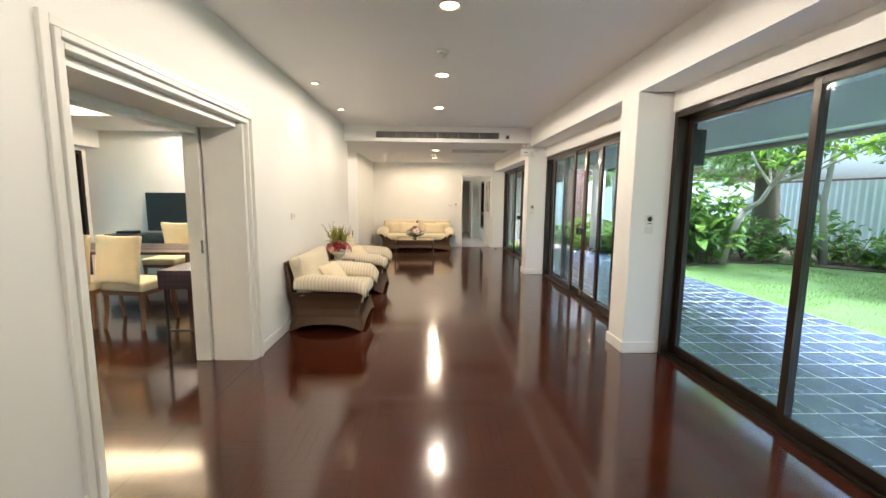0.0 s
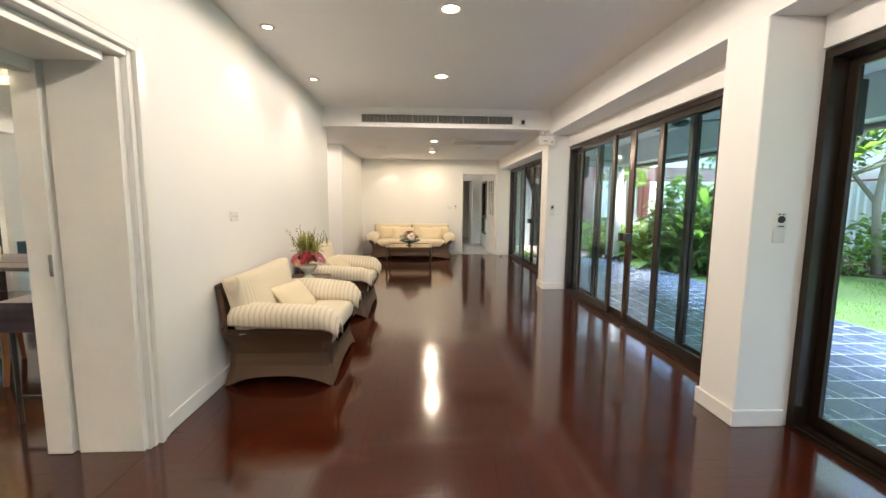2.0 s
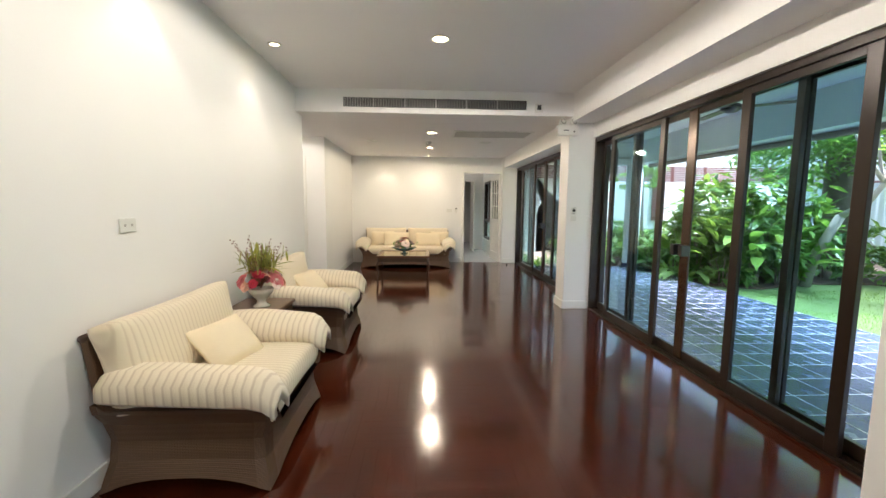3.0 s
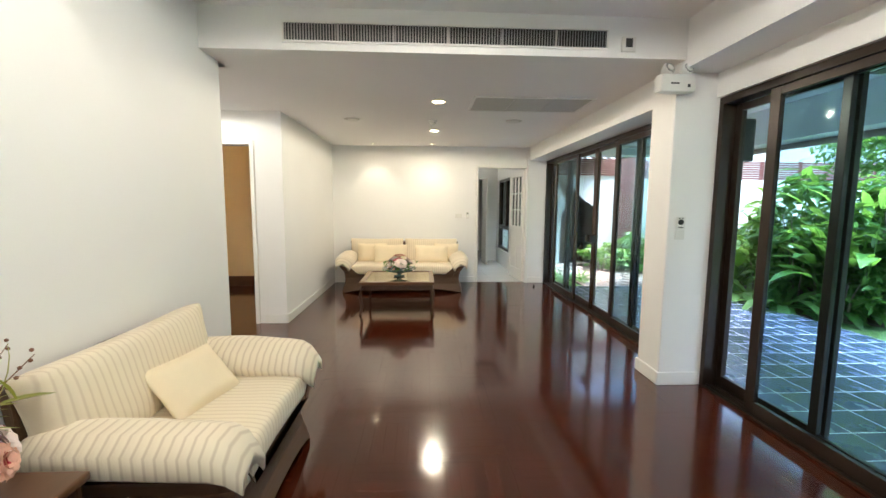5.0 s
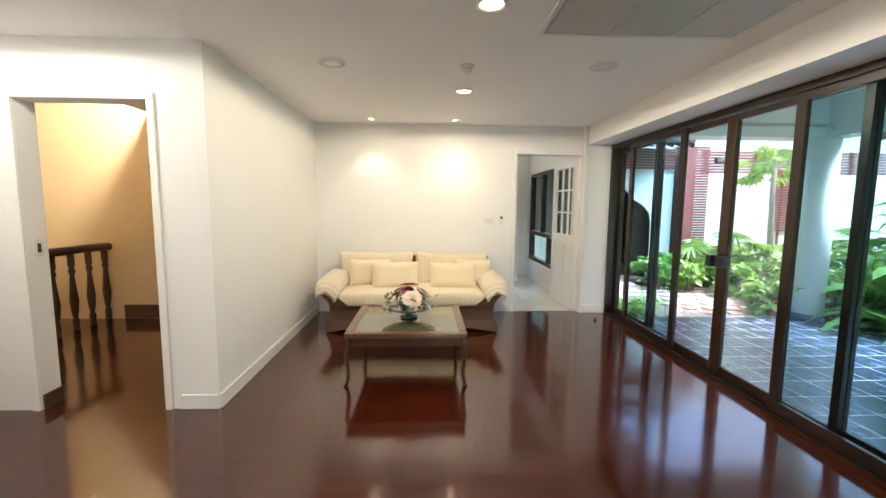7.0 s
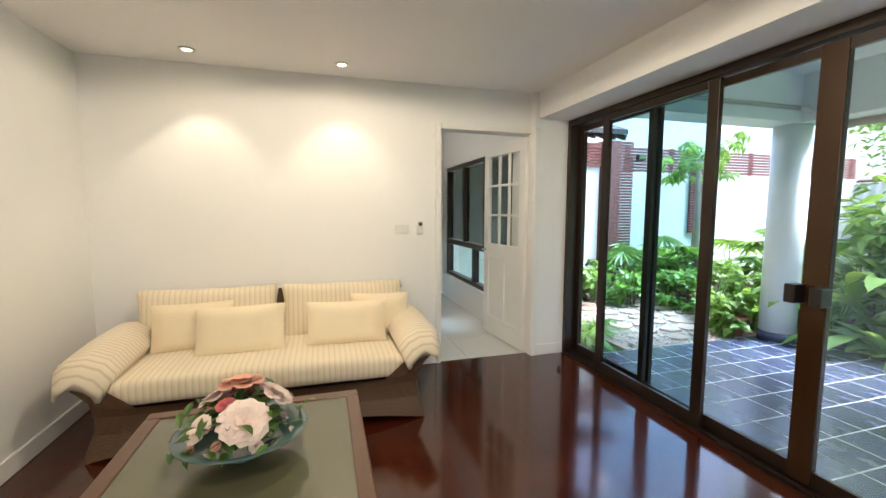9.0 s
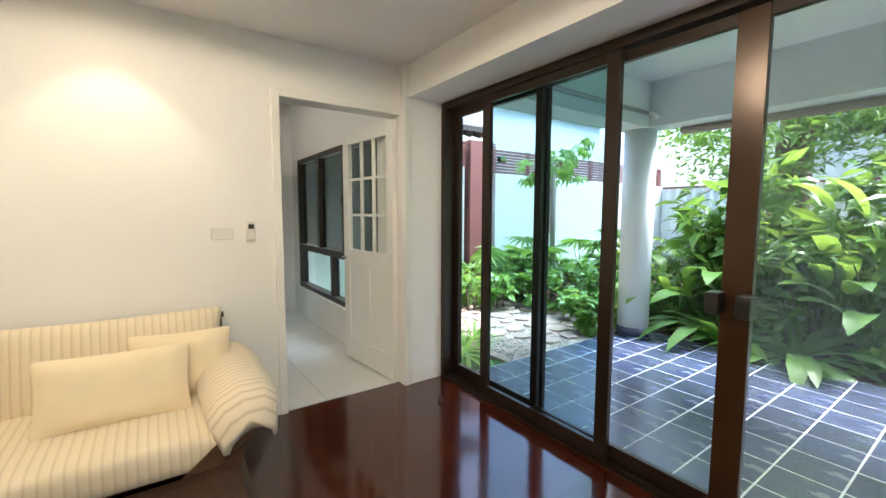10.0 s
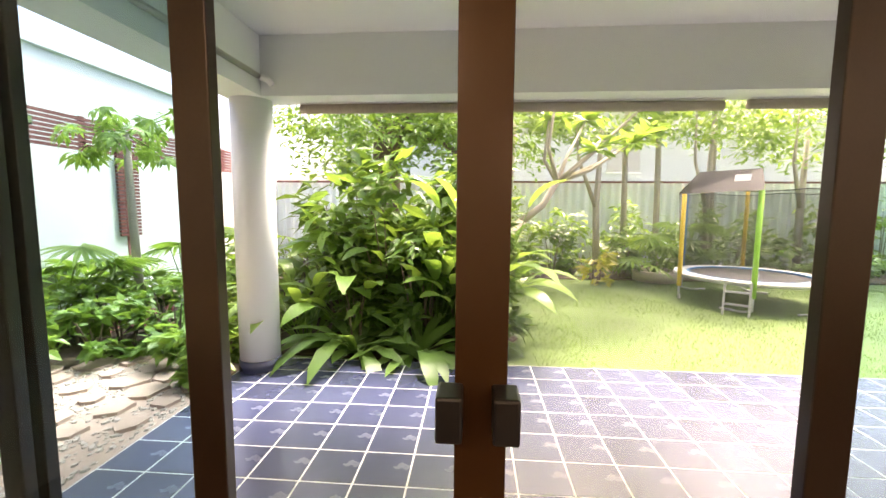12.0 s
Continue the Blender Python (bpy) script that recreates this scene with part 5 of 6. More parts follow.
def rosette(name, x, y, n, length, width, bend, material, seed, label, shape=strap, stalk=0.0, rise=(0.5, 1.35), z=GZ + 0.02, segs=7, wave=0.0, fold=0.12, lean=None):
    """A plant of large single leaves that rise from one base and arch over; each leaf its own piece."""
    rnd = random.Random(seed)
    root = thing(name, label, "plant", x, y, z)
    kinds = []
    for k in range(5):
        vs, fs = blade_pts(length * (0.75 + 0.1 * k), width * (0.85 + 0.07 * k), bend * (0.6 + 0.2 * k), segs, shape, fold, wave, k * 1.3)
        if stalk:
            o = len(vs)
            s = 0.008
            L = stalk * (0.8 + 0.1 * k)
            vs = [(px + L, py, pz) for px, py, pz in vs] + [(0, -s, 0), (0, s, 0), (0, 0, s * 2), (L + 0.05, -s * 0.5, 0), (L + 0.05, s * 0.5, 0), (L + 0.05, 0, s)]
            fs = fs + [(o, o + 3, o + 5, o + 2), (o + 1, o + 2, o + 5, o + 4), (o, o + 1, o + 4, o + 3)]
        kinds.append(raw_mesh("leaf", vs, fs, material, True))
    for k in range(n):
        an = k * 2.39996 + rnd.uniform(-0.3, 0.3)
        up = rnd.uniform(*rise)
        m = Matrix.Translation((math.cos(an) * 0.03, math.sin(an) * 0.03, 0.0)) @ Euler((rnd.uniform(-0.25, 0.25), -up, an)).to_matrix().to_4x4()
        part("leaf", kinds[rnd.randrange(5)], None, root, at=m)
    return root


def fan_leaf(r, segs, material):
    """A palm fan: many narrow fingers from one point."""
    V, F = [], []
    for k in range(segs):
        an = (k / (segs - 1) - 0.5) * 4.2
        vs, fs = blade_pts(r * (0.8 + 0.2 * math.cos(an * 0.6)), r * 0.13, 0.35, 3, lance, 0.3)
        m = Euler((0, 0, an)).to_matrix().to_4x4()
        o = len(V)
        V += [tuple(m @ Vector(p)) for p in vs]
        F += [tuple(i + o for i in f) for f in fs]
    return raw_mesh("leaf", V, F, material)


def fan_palm(x, y, n, r, stalk, seed, label, material=LEAF_LIGHT):
    rnd = random.Random(seed)
    root = thing("fan_palm", label, "palm", x, y, GZ + 0.02)
    me = fan_leaf(r, 15, material)
    bm = bmesh.new()
    for k in range(n):
        an, up = k * 2.4 + rnd.uniform(-0.3, 0.3), rnd.uniform(0.45, 1.3)
        L = stalk * rnd.uniform(0.7, 1.15)
        e = Vector((math.cos(an) * math.cos(up), math.sin(an) * math.cos(up), math.sin(up))) * L
        tube([(0, 0, 0), (e.x * 0.45, e.y * 0.45, e.z * 0.6), tuple(e)], [0.014, 0.01, 0.006], 5, bm)
        part("leaf", me, None, root, at=Matrix.Translation(e) @ Euler((rnd.gauss(0, 0.2), rnd.uniform(-0.5, 0.5), an)).to_matrix().to_4x4())
    part("stalks", bm, LEAF_DEEP, root)
    return root


def limb_tree(name, label, trunk, limbs, leaf_fn, bark, category="tree"):
    root = thing(name, label, category)
    part("trunk", tube(trunk[0], trunk[1], 10), bark, root, smooth=True)
    for pts, rad in limbs:
        part("limb", tube(pts, rad, 8), bark, root, smooth=True)
    leaf_fn(root)
    return root


def whorls(root, tips, n, length, width, material, seed, droop=0.4):
    """Rosettes of long leaves at branch ends."""
    rnd = random.Random(seed)
    for tip in tips:
        V, F = [], []
        for k in range(n):
            vs, fs = blade_pts(length * rnd.uniform(0.7, 1.2), width * rnd.uniform(0.8, 1.2), droop * rnd.uniform(0.3, 1.8), 4, lance)
            m = Matrix.Translation(tip) @ Euler((rnd.uniform(-0.4, 0.4), rnd.uniform(-0.9, 0.35), k * 2.4 + rnd.random())).to_matrix().to_4x4()
            o = len(V)
            V += [tuple(m @ Vector(p)) for p in vs]
            F += [tuple(i + o for i in f) for f in fs]
        part("leaf_whorl", raw_mesh("leaf_whorl", V, F, material, True), None, root)


# clump beside the column: crinkled bird's-nest ferns in front, tall broad-leaved plants behind
rosette("nest_fern", 5.36, 11.1, 34, 0.9, 0.14, 1.35, LEAF_FERN, 1, "green bird's-nest fern with crinkled strap leaves", strap, 0, (0.35, 1.2), wave=0.35)
rosette("nest_fern", 5.36, 10.45, 28, 0.9, 0.14, 1.35, LEAF_FERN, 2, "green bird's-nest fern with crinkled strap leaves", strap, 0, (0.35, 1.2), wave=0.35)
rosette("nest_fern", 5.65, 9.95, 14, 0.65, 0.12, 1.5, LEAF_DEEP, 3, "dark green bird's-nest fern with strap leaves", strap, 0, (0.35, 1.2), wave=0.35)
k = 0
for x, y, s, mt in ((5.9, 11.3, 1.0, LEAF_MID), (6.3, 10.7, 1.15, LEAF_DEEP), (5.9, 10.3, 1.05, LEAF_DEEP), (6.5, 11.5, 1.2, LEAF_MID), (6.0, 9.9, 1.1, LEAF_MID), (6.7, 10.0, 1.2, LEAF_LIGHT), (7.2, 10.8, 1.2, LEAF_MID), (5.6, 11.75, 0.8, LEAF_LIGHT), (6.9, 11.2, 1.3, LEAF_DEEP)):
    k += 1
    rosette("broadleaf_plant", x, y, 22, 0.52 * s, 0.17 * s, 1.1, mt, 10 + k, "tall glossy broad-leaved garden plant", lance, 0.75 * s, (0.55, 1.5), segs=5)
for k in range(14):
    x, y = 5.55 + (k % 5) * 0.33 + 0.1 * (k % 2), 9.75 + (k // 5) * 0.68 + 0.05 * (k % 3)
    shrub(x, y, (0.32, 0.36, 0.42 + 0.09 * (k % 3)), 150, 0.20, 0.075, (LEAF_DEEP, LEAF_MID, LEAF_DEEP)[k % 3], 60 + k, "dense dark green leafy undergrowth", shape=lance)
for k, (x, y) in enumerate(((6.0, 11.5), (6.0, 10.9), (6.5, 10.4), (6.1, 10.1), (7.0, 10.6), (6.6, 11.6), (6.9, 11.2), (6.3, 9.9), (7.4, 10.0))):
    shrub(x, y, (0.5, 0.5, 0.85 + 0.12 * (k % 3)), 260, 0.30, 0.11, (LEAF_MID, LEAF_DEEP)[k % 2], 80 + k, "tall leafy green shrub", shape=lance)
rosette("broadleaf_plant", 5.95, 9.85, 12, 0.52, 0.12, 0.9, LEAF_MID, 41, "tall plant with large upright pale leaves", lance, 1.35, (1.0, 1.5), segs=6)

# along the north edge of the terrace and the path
for k, (x, y, s) in enumerate(((4.75, 12.35, 0.8), (5.0, 12.75, 1.0), (5.35, 12.45, 1.1), (5.2, 13.1, 0.9), (5.6, 12.9, 1.2))):
    shrub(x, y, (0.30 * s, 0.30 * s, 0.34 * s), 170, 0.15, 0.07, (LEAF_LIGHT, LEAF_MID)[k % 2], 100 + k, "light green leafy shrub beside the path")
root = thing("plant_pot", "terracotta pot at the terrace edge", "plant pot", 4.62, 12.18, GZ)
part("pot", lathe([(0.10, 0), (0.14, 0.22), (0.155, 0.22), (0.155, 0.26), (0.135, 0.26), (0.12, 0.2)], 24), TERRACOTTA, root, smooth=True)
for k in range(11):
    x, y = 4.3 + (k % 6) * 0.48, 14.15 + (k // 6) * 0.55 + 0.1 * (k % 2)
    shrub(x, y, (0.36, 0.34, 0.30), 170, 0.13, 0.10, (LEAF_MID, LEAF_DEEP, LEAF_LIGHT)[k % 3], 120 + k, "low heart-leaved ground cover", "ground_cover")
for k, (x, y, n, r, s) in enumerate(((5.75, 14.75, 11, 0.48, 0.95), (6.5, 14.9, 10, 0.45, 0.85), (7.2, 14.3, 12, 0.5, 1.05), (8.0, 13.6, 11, 0.5, 1.1))):
    fan_palm(x, y, n, r, s, 140 + k, "light green fan palm against the white wall")
for k in range(8):
    shrub(6.4 + (k % 4) * 0.75, 12.4 + (k // 4) * 0.85, (0.5, 0.5, 0.5), 200, 0.22, 0.09, (LEAF_MID, LEAF_LIGHT)[k % 2], 150 + k, "mixed green garden shrub", shape=lance)
bed("path_base", [(3.0, 12.02), (5.15, 12.02), (5.2, 13.3), (4.2, 14.0), (3.9, 15.2), (3.0, 15.2)], "pinkish gravel base of the path", PINKSTONE)
for k, (x, y, s) in enumerate(((4.05, 13.9, 0.9), (4.5, 13.75, 1.0), (4.9, 13.5, 0.9), (5.3, 13.55, 1.0), (4.6, 12.15, 0.6), (5.0, 12.3, 0.75), (5.55, 13.3, 1.1), (5.9, 12.5, 1.2), (5.5, 12.15, 1.0))):
    shrub(x, y, (0.32 * s, 0.32 * s, 0.30 * s), 170, 0.15, 0.085, (LEAF_MID, LEAF_LIGHT, LEAF_MID)[k % 3], 400 + k, "leafy green plant along the path")
rosette("spider_plant", 2.75, 12.45, 34, 0.55, 0.045, 1.8, LEAF_LIGHT, 170, "arching grass-like plant beside the wall", lance, 0, (0.3, 1.3))
rosette("spider_plant", 3.15, 12.75, 30, 0.5, 0.045, 1.8, LEAF_MID, 171, "arching grass-like plant beside the path", lance, 0, (0.3, 1.3))
rosette("spider_plant", 2.6, 13.1, 30, 0.55, 0.05, 1.8, LEAF_LIGHT, 172, "arching grass-like plant beside the wall", lance, 0, (0.3, 1.3))
rosette("red_cordyline", 5.9, 13.7, 16, 0.42, 0.08, 1.0, surface("red_pink_leaf", (0.28, 0.06, 0.08), 0.4, 0.4, 6, 50, 0.05), 173, "pink-red cordyline among the green plants", lance, 0.1, (0.3, 1.3))


def papaya_leaves(root):
    rnd = random.Random(9)
    V, F = [], []
    for k in range(7):
        # each finger of the leaf carries two side points
        an = (k - 3) * 0.62
        L = 0.30 * (1 - 0.09 * abs(k - 3))
        for off, size, turn in ((0.0, 1.0, 0.0), (0.42, 0.42, 0.65), (0.42, 0.42, -0.65)):
            vs, fs = blade_pts(L * size, 0.05 * (0.7 + 0.3 * size), 0.7, 3, lance)
            o = len(V)
            m = Euler((0, 0, an)).to_matrix().to_4x4() @ Matrix.Translation((L * off, 0, -0.04 * off)) @ Euler((0, 0.15, turn)).to_matrix().to_4x4()
            V += [tuple(m @ Vector(p)) for p in vs]
            F += [tuple(i + o for i in f) for f in fs]
    me = raw_mesh("leaf", V, F, LEAF_LIGHT)
    bm = bmesh.new()
    for k in range(20):
        an, up = k * 2.4, rnd.uniform(-0.6, 1.1)
        e = Vector((math.cos(an) * math.cos(up), math.sin(an) * math.cos(up), math.sin(up))) * rnd.uniform(0.35, 0.75)
        tube([(6.42, 14.4, 2.3), (6.42 + e.x, 14.4 + e.y, 2.3 + e.z)], [0.01, 0.006], 5, bm)
        part("leaf", me, None, root, at=Matrix.Translation((6.42 + e.x, 14.4 + e.y, 2.3 + e.z)) @ Euler((rnd.uniform(-0.5, 0.5), rnd.uniform(0.0, 1.1), an)).to_matrix().to_4x4())
    part("stalks", bm, LEAF_LIGHT, root)


limb_tree("papaya_tree", "young papaya tree with lobed light green leaves", ([(6.6, 14.5, -0.2), (6.5, 14.45, 1.2), (6.42, 14.4, 2.3)], [0.06, 0.05, 0.04]), [], papaya_leaves, PALEBARK)

# frangipani: pale bent limbs ending in whorls of long leaves
tips = [(7.1, 8.3, 2.15), (7.75, 7.6, 2.35), (7.3, 8.9, 2.6), (8.1, 8.2, 2.75), (7.0, 7.7, 2.75), (8.3, 7.2, 2.6), (6.7, 8.9, 2.9)]
hub = (7.2, 9.25, 1.2)
knee = (7.35, 8.75, 1.75)
limb_tree("frangipani_tree", "frangipani tree with pale bent limbs and leaf whorls", ([(7.15, 9.75, -0.2), (7.12, 9.55, 0.5), hub], [0.10, 0.085, 0.07]),
          [([hub, (7.32, 8.95, 1.42), knee], [0.055, 0.05, 0.042])] + [([knee, ((knee[0] + t[0]) / 2 + 0.12 * (-1) ** i, (knee[1] + t[1]) / 2 + 0.1, (knee[2] + t[2]) / 2 - 0.12), t], [0.036, 0.026, 0.013]) for i, t in enumerate(tips)],
          lambda r: whorls(r, [(t[0] + dx, t[1] + dy, t[2] + dz) for t in tips for dx, dy, dz in ((0, 0, 0), (0.22, -0.2, 0.12))], 16, 0.36, 0.10, LEAF_LIGHT, 12), PALEBARK)

# big old tree behind, with hanging limbs
trunk = ([(9.9, 11.9, -0.3), (9.85, 11.8, 1.2), (9.7, 11.7, 2.6), (9.6, 11.6, 4.2)], [0.42, 0.33, 0.28, 0.2])
limbs = [([(9.7, 11.7, 2.2), (9.1, 11.2, 2.9), (8.5, 10.9, 4.2)], [0.10, 0.08, 0.05]), ([(9.7, 11.7, 2.9), (9.2, 10.5, 2.6), (8.9, 9.9, 2.0)], [0.09, 0.07, 0.04]), ([(9.6, 11.6, 3.6), (10.2, 10.4, 4.6), (10.6, 9.4, 5.0)], [0.12, 0.09, 0.05]), ([(9.6, 11.6, 3.9), (8.6, 12.6, 5.0), (7.8, 13.2, 5.4)], [0.12, 0.08, 0.05])]


def big_crown(root):
    for k, (c, r) in enumerate((((9.4, 11.4, 5.2), (2.4, 2.4, 1.3)), ((8.3, 10.8, 3.9), (1.3, 1.2, 0.8)), ((10.6, 9.6, 4.6), (1.8, 1.8, 1.1)), ((8.0, 13.0, 4.8), (1.6, 1.5, 1.1)), ((9.3, 10.4, 3.2), (1.1, 1.2, 0.5)), ((9.0, 12.8, 3.3), (1.2, 1.2, 0.7)), ((8.2, 11.5, 2.55), (1.0, 1.1, 0.6)), ((9.2, 12.5, 2.4), (1.1, 1.1, 0.6)), ((8.6, 10.3, 2.5), (0.9, 0.9, 0.5)))):
        part("crown", crown_mesh(1100, c, r, 0.16, 0.06, (LEAF_MID, LEAF_LIGHT, LEAF_LIGHT)[k % 3], 200 + k, lance), None, root)


limb_tree("shade_tree", "large old shade tree with a dense crown", trunk, limbs, big_crown, BARK)

# shrubs and small trees along the far fence
k = 0
for y in np.arange(-7.0, 9.6, 0.72):
    k += 1
    x = 10.75 + 0.25 * math.sin(k * 2.1)
    shrub(x, float(y), (0.62, 0.55, 0.42 + 0.12 * (k % 3)), 190, 0.24, 0.10, (LEAF_DEEP, LEAF_MID, LEAF_DEEP, LEAF_LIGHT)[k % 4], 220 + k, "leafy shrub in the border along the fence")
    if k % 2:
        shrub(11.6, float(y) + 0.3, (0.65, 0.65, 0.75 + 0.15 * (k % 3)), 210, 0.26, 0.09, (LEAF_MID, LEAF_LIGHT)[k % 2], 260 + k, "taller leafy shrub by the fence", shape=lance)
for k, (x, y) in enumerate(((8.3, 10.5), (9.2, 9.9), (9.9, 9.2), (8.8, 11.2), (10.3, 10.4), (7.9, 11.7))):
    shrub(x, y, (0.75, 0.7, 0.6), 280, 0.24, 0.10, (LEAF_DEEP, LEAF_MID)[k % 2], 300 + k, "thick leafy shrub in the corner border")
shrub(9.75, 7.45, (0.35, 0.35, 0.45), 90, 0.26, 0.10, LEAF_YELLOW, 320, "yellow-leaved croton shrub in the border", "croton")
fan_palm(10.2, 6.1, 16, 0.5, 1.0, 330, "light green fan palm in a round planter")
fan_palm(10.6, 5.4, 12, 0.45, 1.2, 331, "light green fan palm by the fence")
root = thing("round_planter", "low round stone planter", "planter", 10.2, 6.1, GZ + 0.026)
part("ring", lathe([(0.45, 0), (0.47, 0.2), (0.42, 0.22), (0.40, 0.1)], 28), PALEBARK, root, smooth=True)
for k, (x, y, h) in enumerate(((11.3, 6.4, 6.2), (11.2, 5.7, 5.8), (11.4, 4.4, 6.6))):
    def palm_leaves(root, x=x, y=y, h=h, k=k):
        tipz = [(x + 0.1, y, h)]
        whorls(root, tipz, 22, 1.5, 0.2, LEAF_LIGHT, 340 + k, 1.3)
    limb_tree("slim_palm", "slim pale-trunked palm by the fence", ([(x, y, -0.2), (x + 0.05, y + 0.05, h / 2), (x + 0.1, y, h)], [0.075, 0.06, 0.05]), [], palm_leaves, PALEBARK, "palm")
for k, (x, y, z, rx, ry, rz_) in enumerate(((11.2, 2.6, 3.1, 1.3, 1.6, 0.8), (11.0, 0.2, 3.0, 1.3, 1.5, 0.9), (11.3, -2.6, 3.0, 1.4, 1.7, 1.3), (11.4, 9.0, 3.4, 1.2, 1.5, 1.2), (9.6, 9.6, 3.3, 1.2, 1.3, 0.8), (10.6, 7.2, 3.3, 1.2, 1.4, 0.6), (11.2, 4.6, 3.3, 1.2, 1.5, 0.6))):
    def crowns(root, x=x, y=y, z=z, r=(rx, ry, rz_), k=k):
        part("crown", crown_mesh(1500, (x, y, z), r, 0.2, 0.07, (LEAF_LIGHT, LEAF_MID)[k % 2], 360 + k, lance), None, root)
    limb_tree("garden_tree", "small leafy tree along the fence", ([(x, y, -0.2), (x - 0.1, y + 0.1, 1.4), (x, y, z)], [0.09, 0.07, 0.04]), [([(x - 0.1, y + 0.1, 1.4), (x - 0.5, y + 0.6, 2.4), (x - 0.8, y + 0.8, z + 0.3)], [0.05, 0.035, 0.015])], crowns, PALEBARK)
rosette("spider_plant", 5.9, 3.55, 40, 0.6, 0.05, 1.6, LEAF_DEEP, 390, "dark arching grass plant on the lawn", lance, 0, (0.3, 1.3))

# ---------------------------------------------------------------- trampoline
BLUEPAD = surface("blue_foam_pad", (0.03, 0.25, 0.55), 0.6, 0.15, 6, 60, 0.1)
YELLOWPAD = surface("yellow_foam_sleeve", (0.75, 0.50, 0.05), 0.6, 0.12, 6, 60, 0.1)
GREENPAD = surface("lime_foam_sleeve", (0.25, 0.55, 0.06), 0.6, 0.12, 6, 60, 0.1)
STEELTUBE = surface("galvanised_tube", (0.45, 0.47, 0.48), 0.35, 0.1, 9, 90, 0.05, 0.8)
NET = net_mat("black_safety_net", (0.03, 0.03, 0.035), 0.32)
JUMPMAT = surface("black_woven_mat", (0.035, 0.037, 0.042), 0.85, 0.15, 6, 90, 0.2)
PADGREY = surface("pale_edge_pad", (0.55, 0.58, 0.55), 0.7, 0.1, 6, 60, 0.1)
cx, cy, mz, R = 8.4, 5.42, 0.44, 1.03
root = thing("trampoline", "round garden trampoline with a safety net and coloured posts", "trampoline", cx, cy, GZ)
part("mat", lathe([(R - 0.18, mz - 0.004), (R - 0.18, mz), (0.0, mz - 0.006)], 48), JUMPMAT, root, "black jumping mat")
part("edge_pad", lathe([(R - 0.19, mz + 0.002), (R - 0.17, mz + 0.02), (R + 0.03, mz + 0.02), (R + 0.04, mz), (R - 0.19, mz + 0.001)], 48, cap=False), PADGREY, root, "pale padded edge")
part("pad_trim", lathe([(R - 0.2, mz + 0.003), (R - 0.2, mz + 0.024), (R - 0.165, mz + 0.024), (R - 0.165, mz + 0.021)], 48, cap=False), BLUEPAD, root, "blue inner edge of the pad")
part("rim", tube([(math.cos(a) * R, math.sin(a) * R, mz - 0.02) for a in np.linspace(0, math.tau, 41)], 0.02, 8, cap=False), STEELTUBE, root, smooth=True)
for k in range(6):
    a0 = math.radians(152) + k * math.tau / 6
    px, py = math.cos(a0) * (R + 0.06), math.sin(a0) * (R + 0.06)
    part("post", tube([(px, py, 0.25), (px, py, 1.86)], 0.034, 10), (GREENPAD, BLUEPAD, GREENPAD, YELLOWPAD, BLUEPAD, YELLOWPAD)[k], root, "foam-sleeved net post", True)
    part("leg", tube([(px, py, 0.25), (px, py, 0.06), (px * 0.93 + py * 0.1, py * 0.93 - px * 0.1, 0.02), (px * 0.8 + py * 0.35, py * 0.8 - px * 0.35, 0.02)], 0.019, 8), STEELTUBE, root, smooth=True)
bm = bmesh.new()
seg = 48
lo = [bm.verts.new((math.cos(a) * (R - 0.05), math.sin(a) * (R - 0.05), mz + 0.03)) for a in np.linspace(0, math.tau, seg, endpoint=False)]
hi = [bm.verts.new((math.cos(a) * (R + 0.02), math.sin(a) * (R + 0.02), 1.80 - 0.04 * abs(math.sin(3 * (a - 0.07))))) for a in np.linspace(0, math.tau, seg, endpoint=False)]
for k in range(seg):
    bm.faces.new((lo[k], lo[(k + 1) % seg], hi[(k + 1) % seg], hi[k]))
part("safety_net", bm, NET, root, "fine black safety net")
part("net_rope", tube([(math.cos(a) * (R + 0.02), math.sin(a) * (R + 0.02), 1.81 - 0.04 * abs(math.sin(3 * (a - 0.07)))) for a in np.linspace(0, math.tau, 49)], 0.01, 6, cap=False), BLACK, root)
ax, ay = -R * 0.83, R * 0.70
lad = part("ladder", boxes([(0, 0.03, -0.17, -0.14, 0, 0.5), (0, 0.03, 0.14, 0.17, 0, 0.5), (-0.005, 0.035, -0.139, 0.139, 0.15, 0.18), (-0.005, 0.035, -0.139, 0.139, 0.33, 0.36)], 0.004), STEELTUBE, root, "small steel ladder", at=pose(ax - 0.18, ay + 0.06, 0.0, 0, 15, -35))
bm = bmesh.new()
tp = [bm.verts.new(p) for p in ((-0.6, 1.15, 1.75), (-1.25, 0.2, 1.78), (-0.9, 0.15, 2.1), (-0.45, 0.85, 2.1), (-0.35, 0.5, 1.85))]
for f in ((0, 1, 2, 3), (3, 2, 4), (0, 3, 4)):
    bm.faces.new([tp[i] for i in f])
bmesh.ops.solidify(bm, geom=bm.faces[:], thickness=0.01)
part("shade_cover", bm, BLACK, root, "black cover folded over the net", at=pose(0, 0, 0, 0, 0, -18))
part("emblem", box(-0.005, 0.0, -0.1, 0.1, -0.05, 0.05), WHITEPLASTIC, root, "pale emblem on the cover", at=pose(0, 0, 0, 0, 0, -18) @ pose(-1.08, 0.42, 1.96, 0, 20, -33))
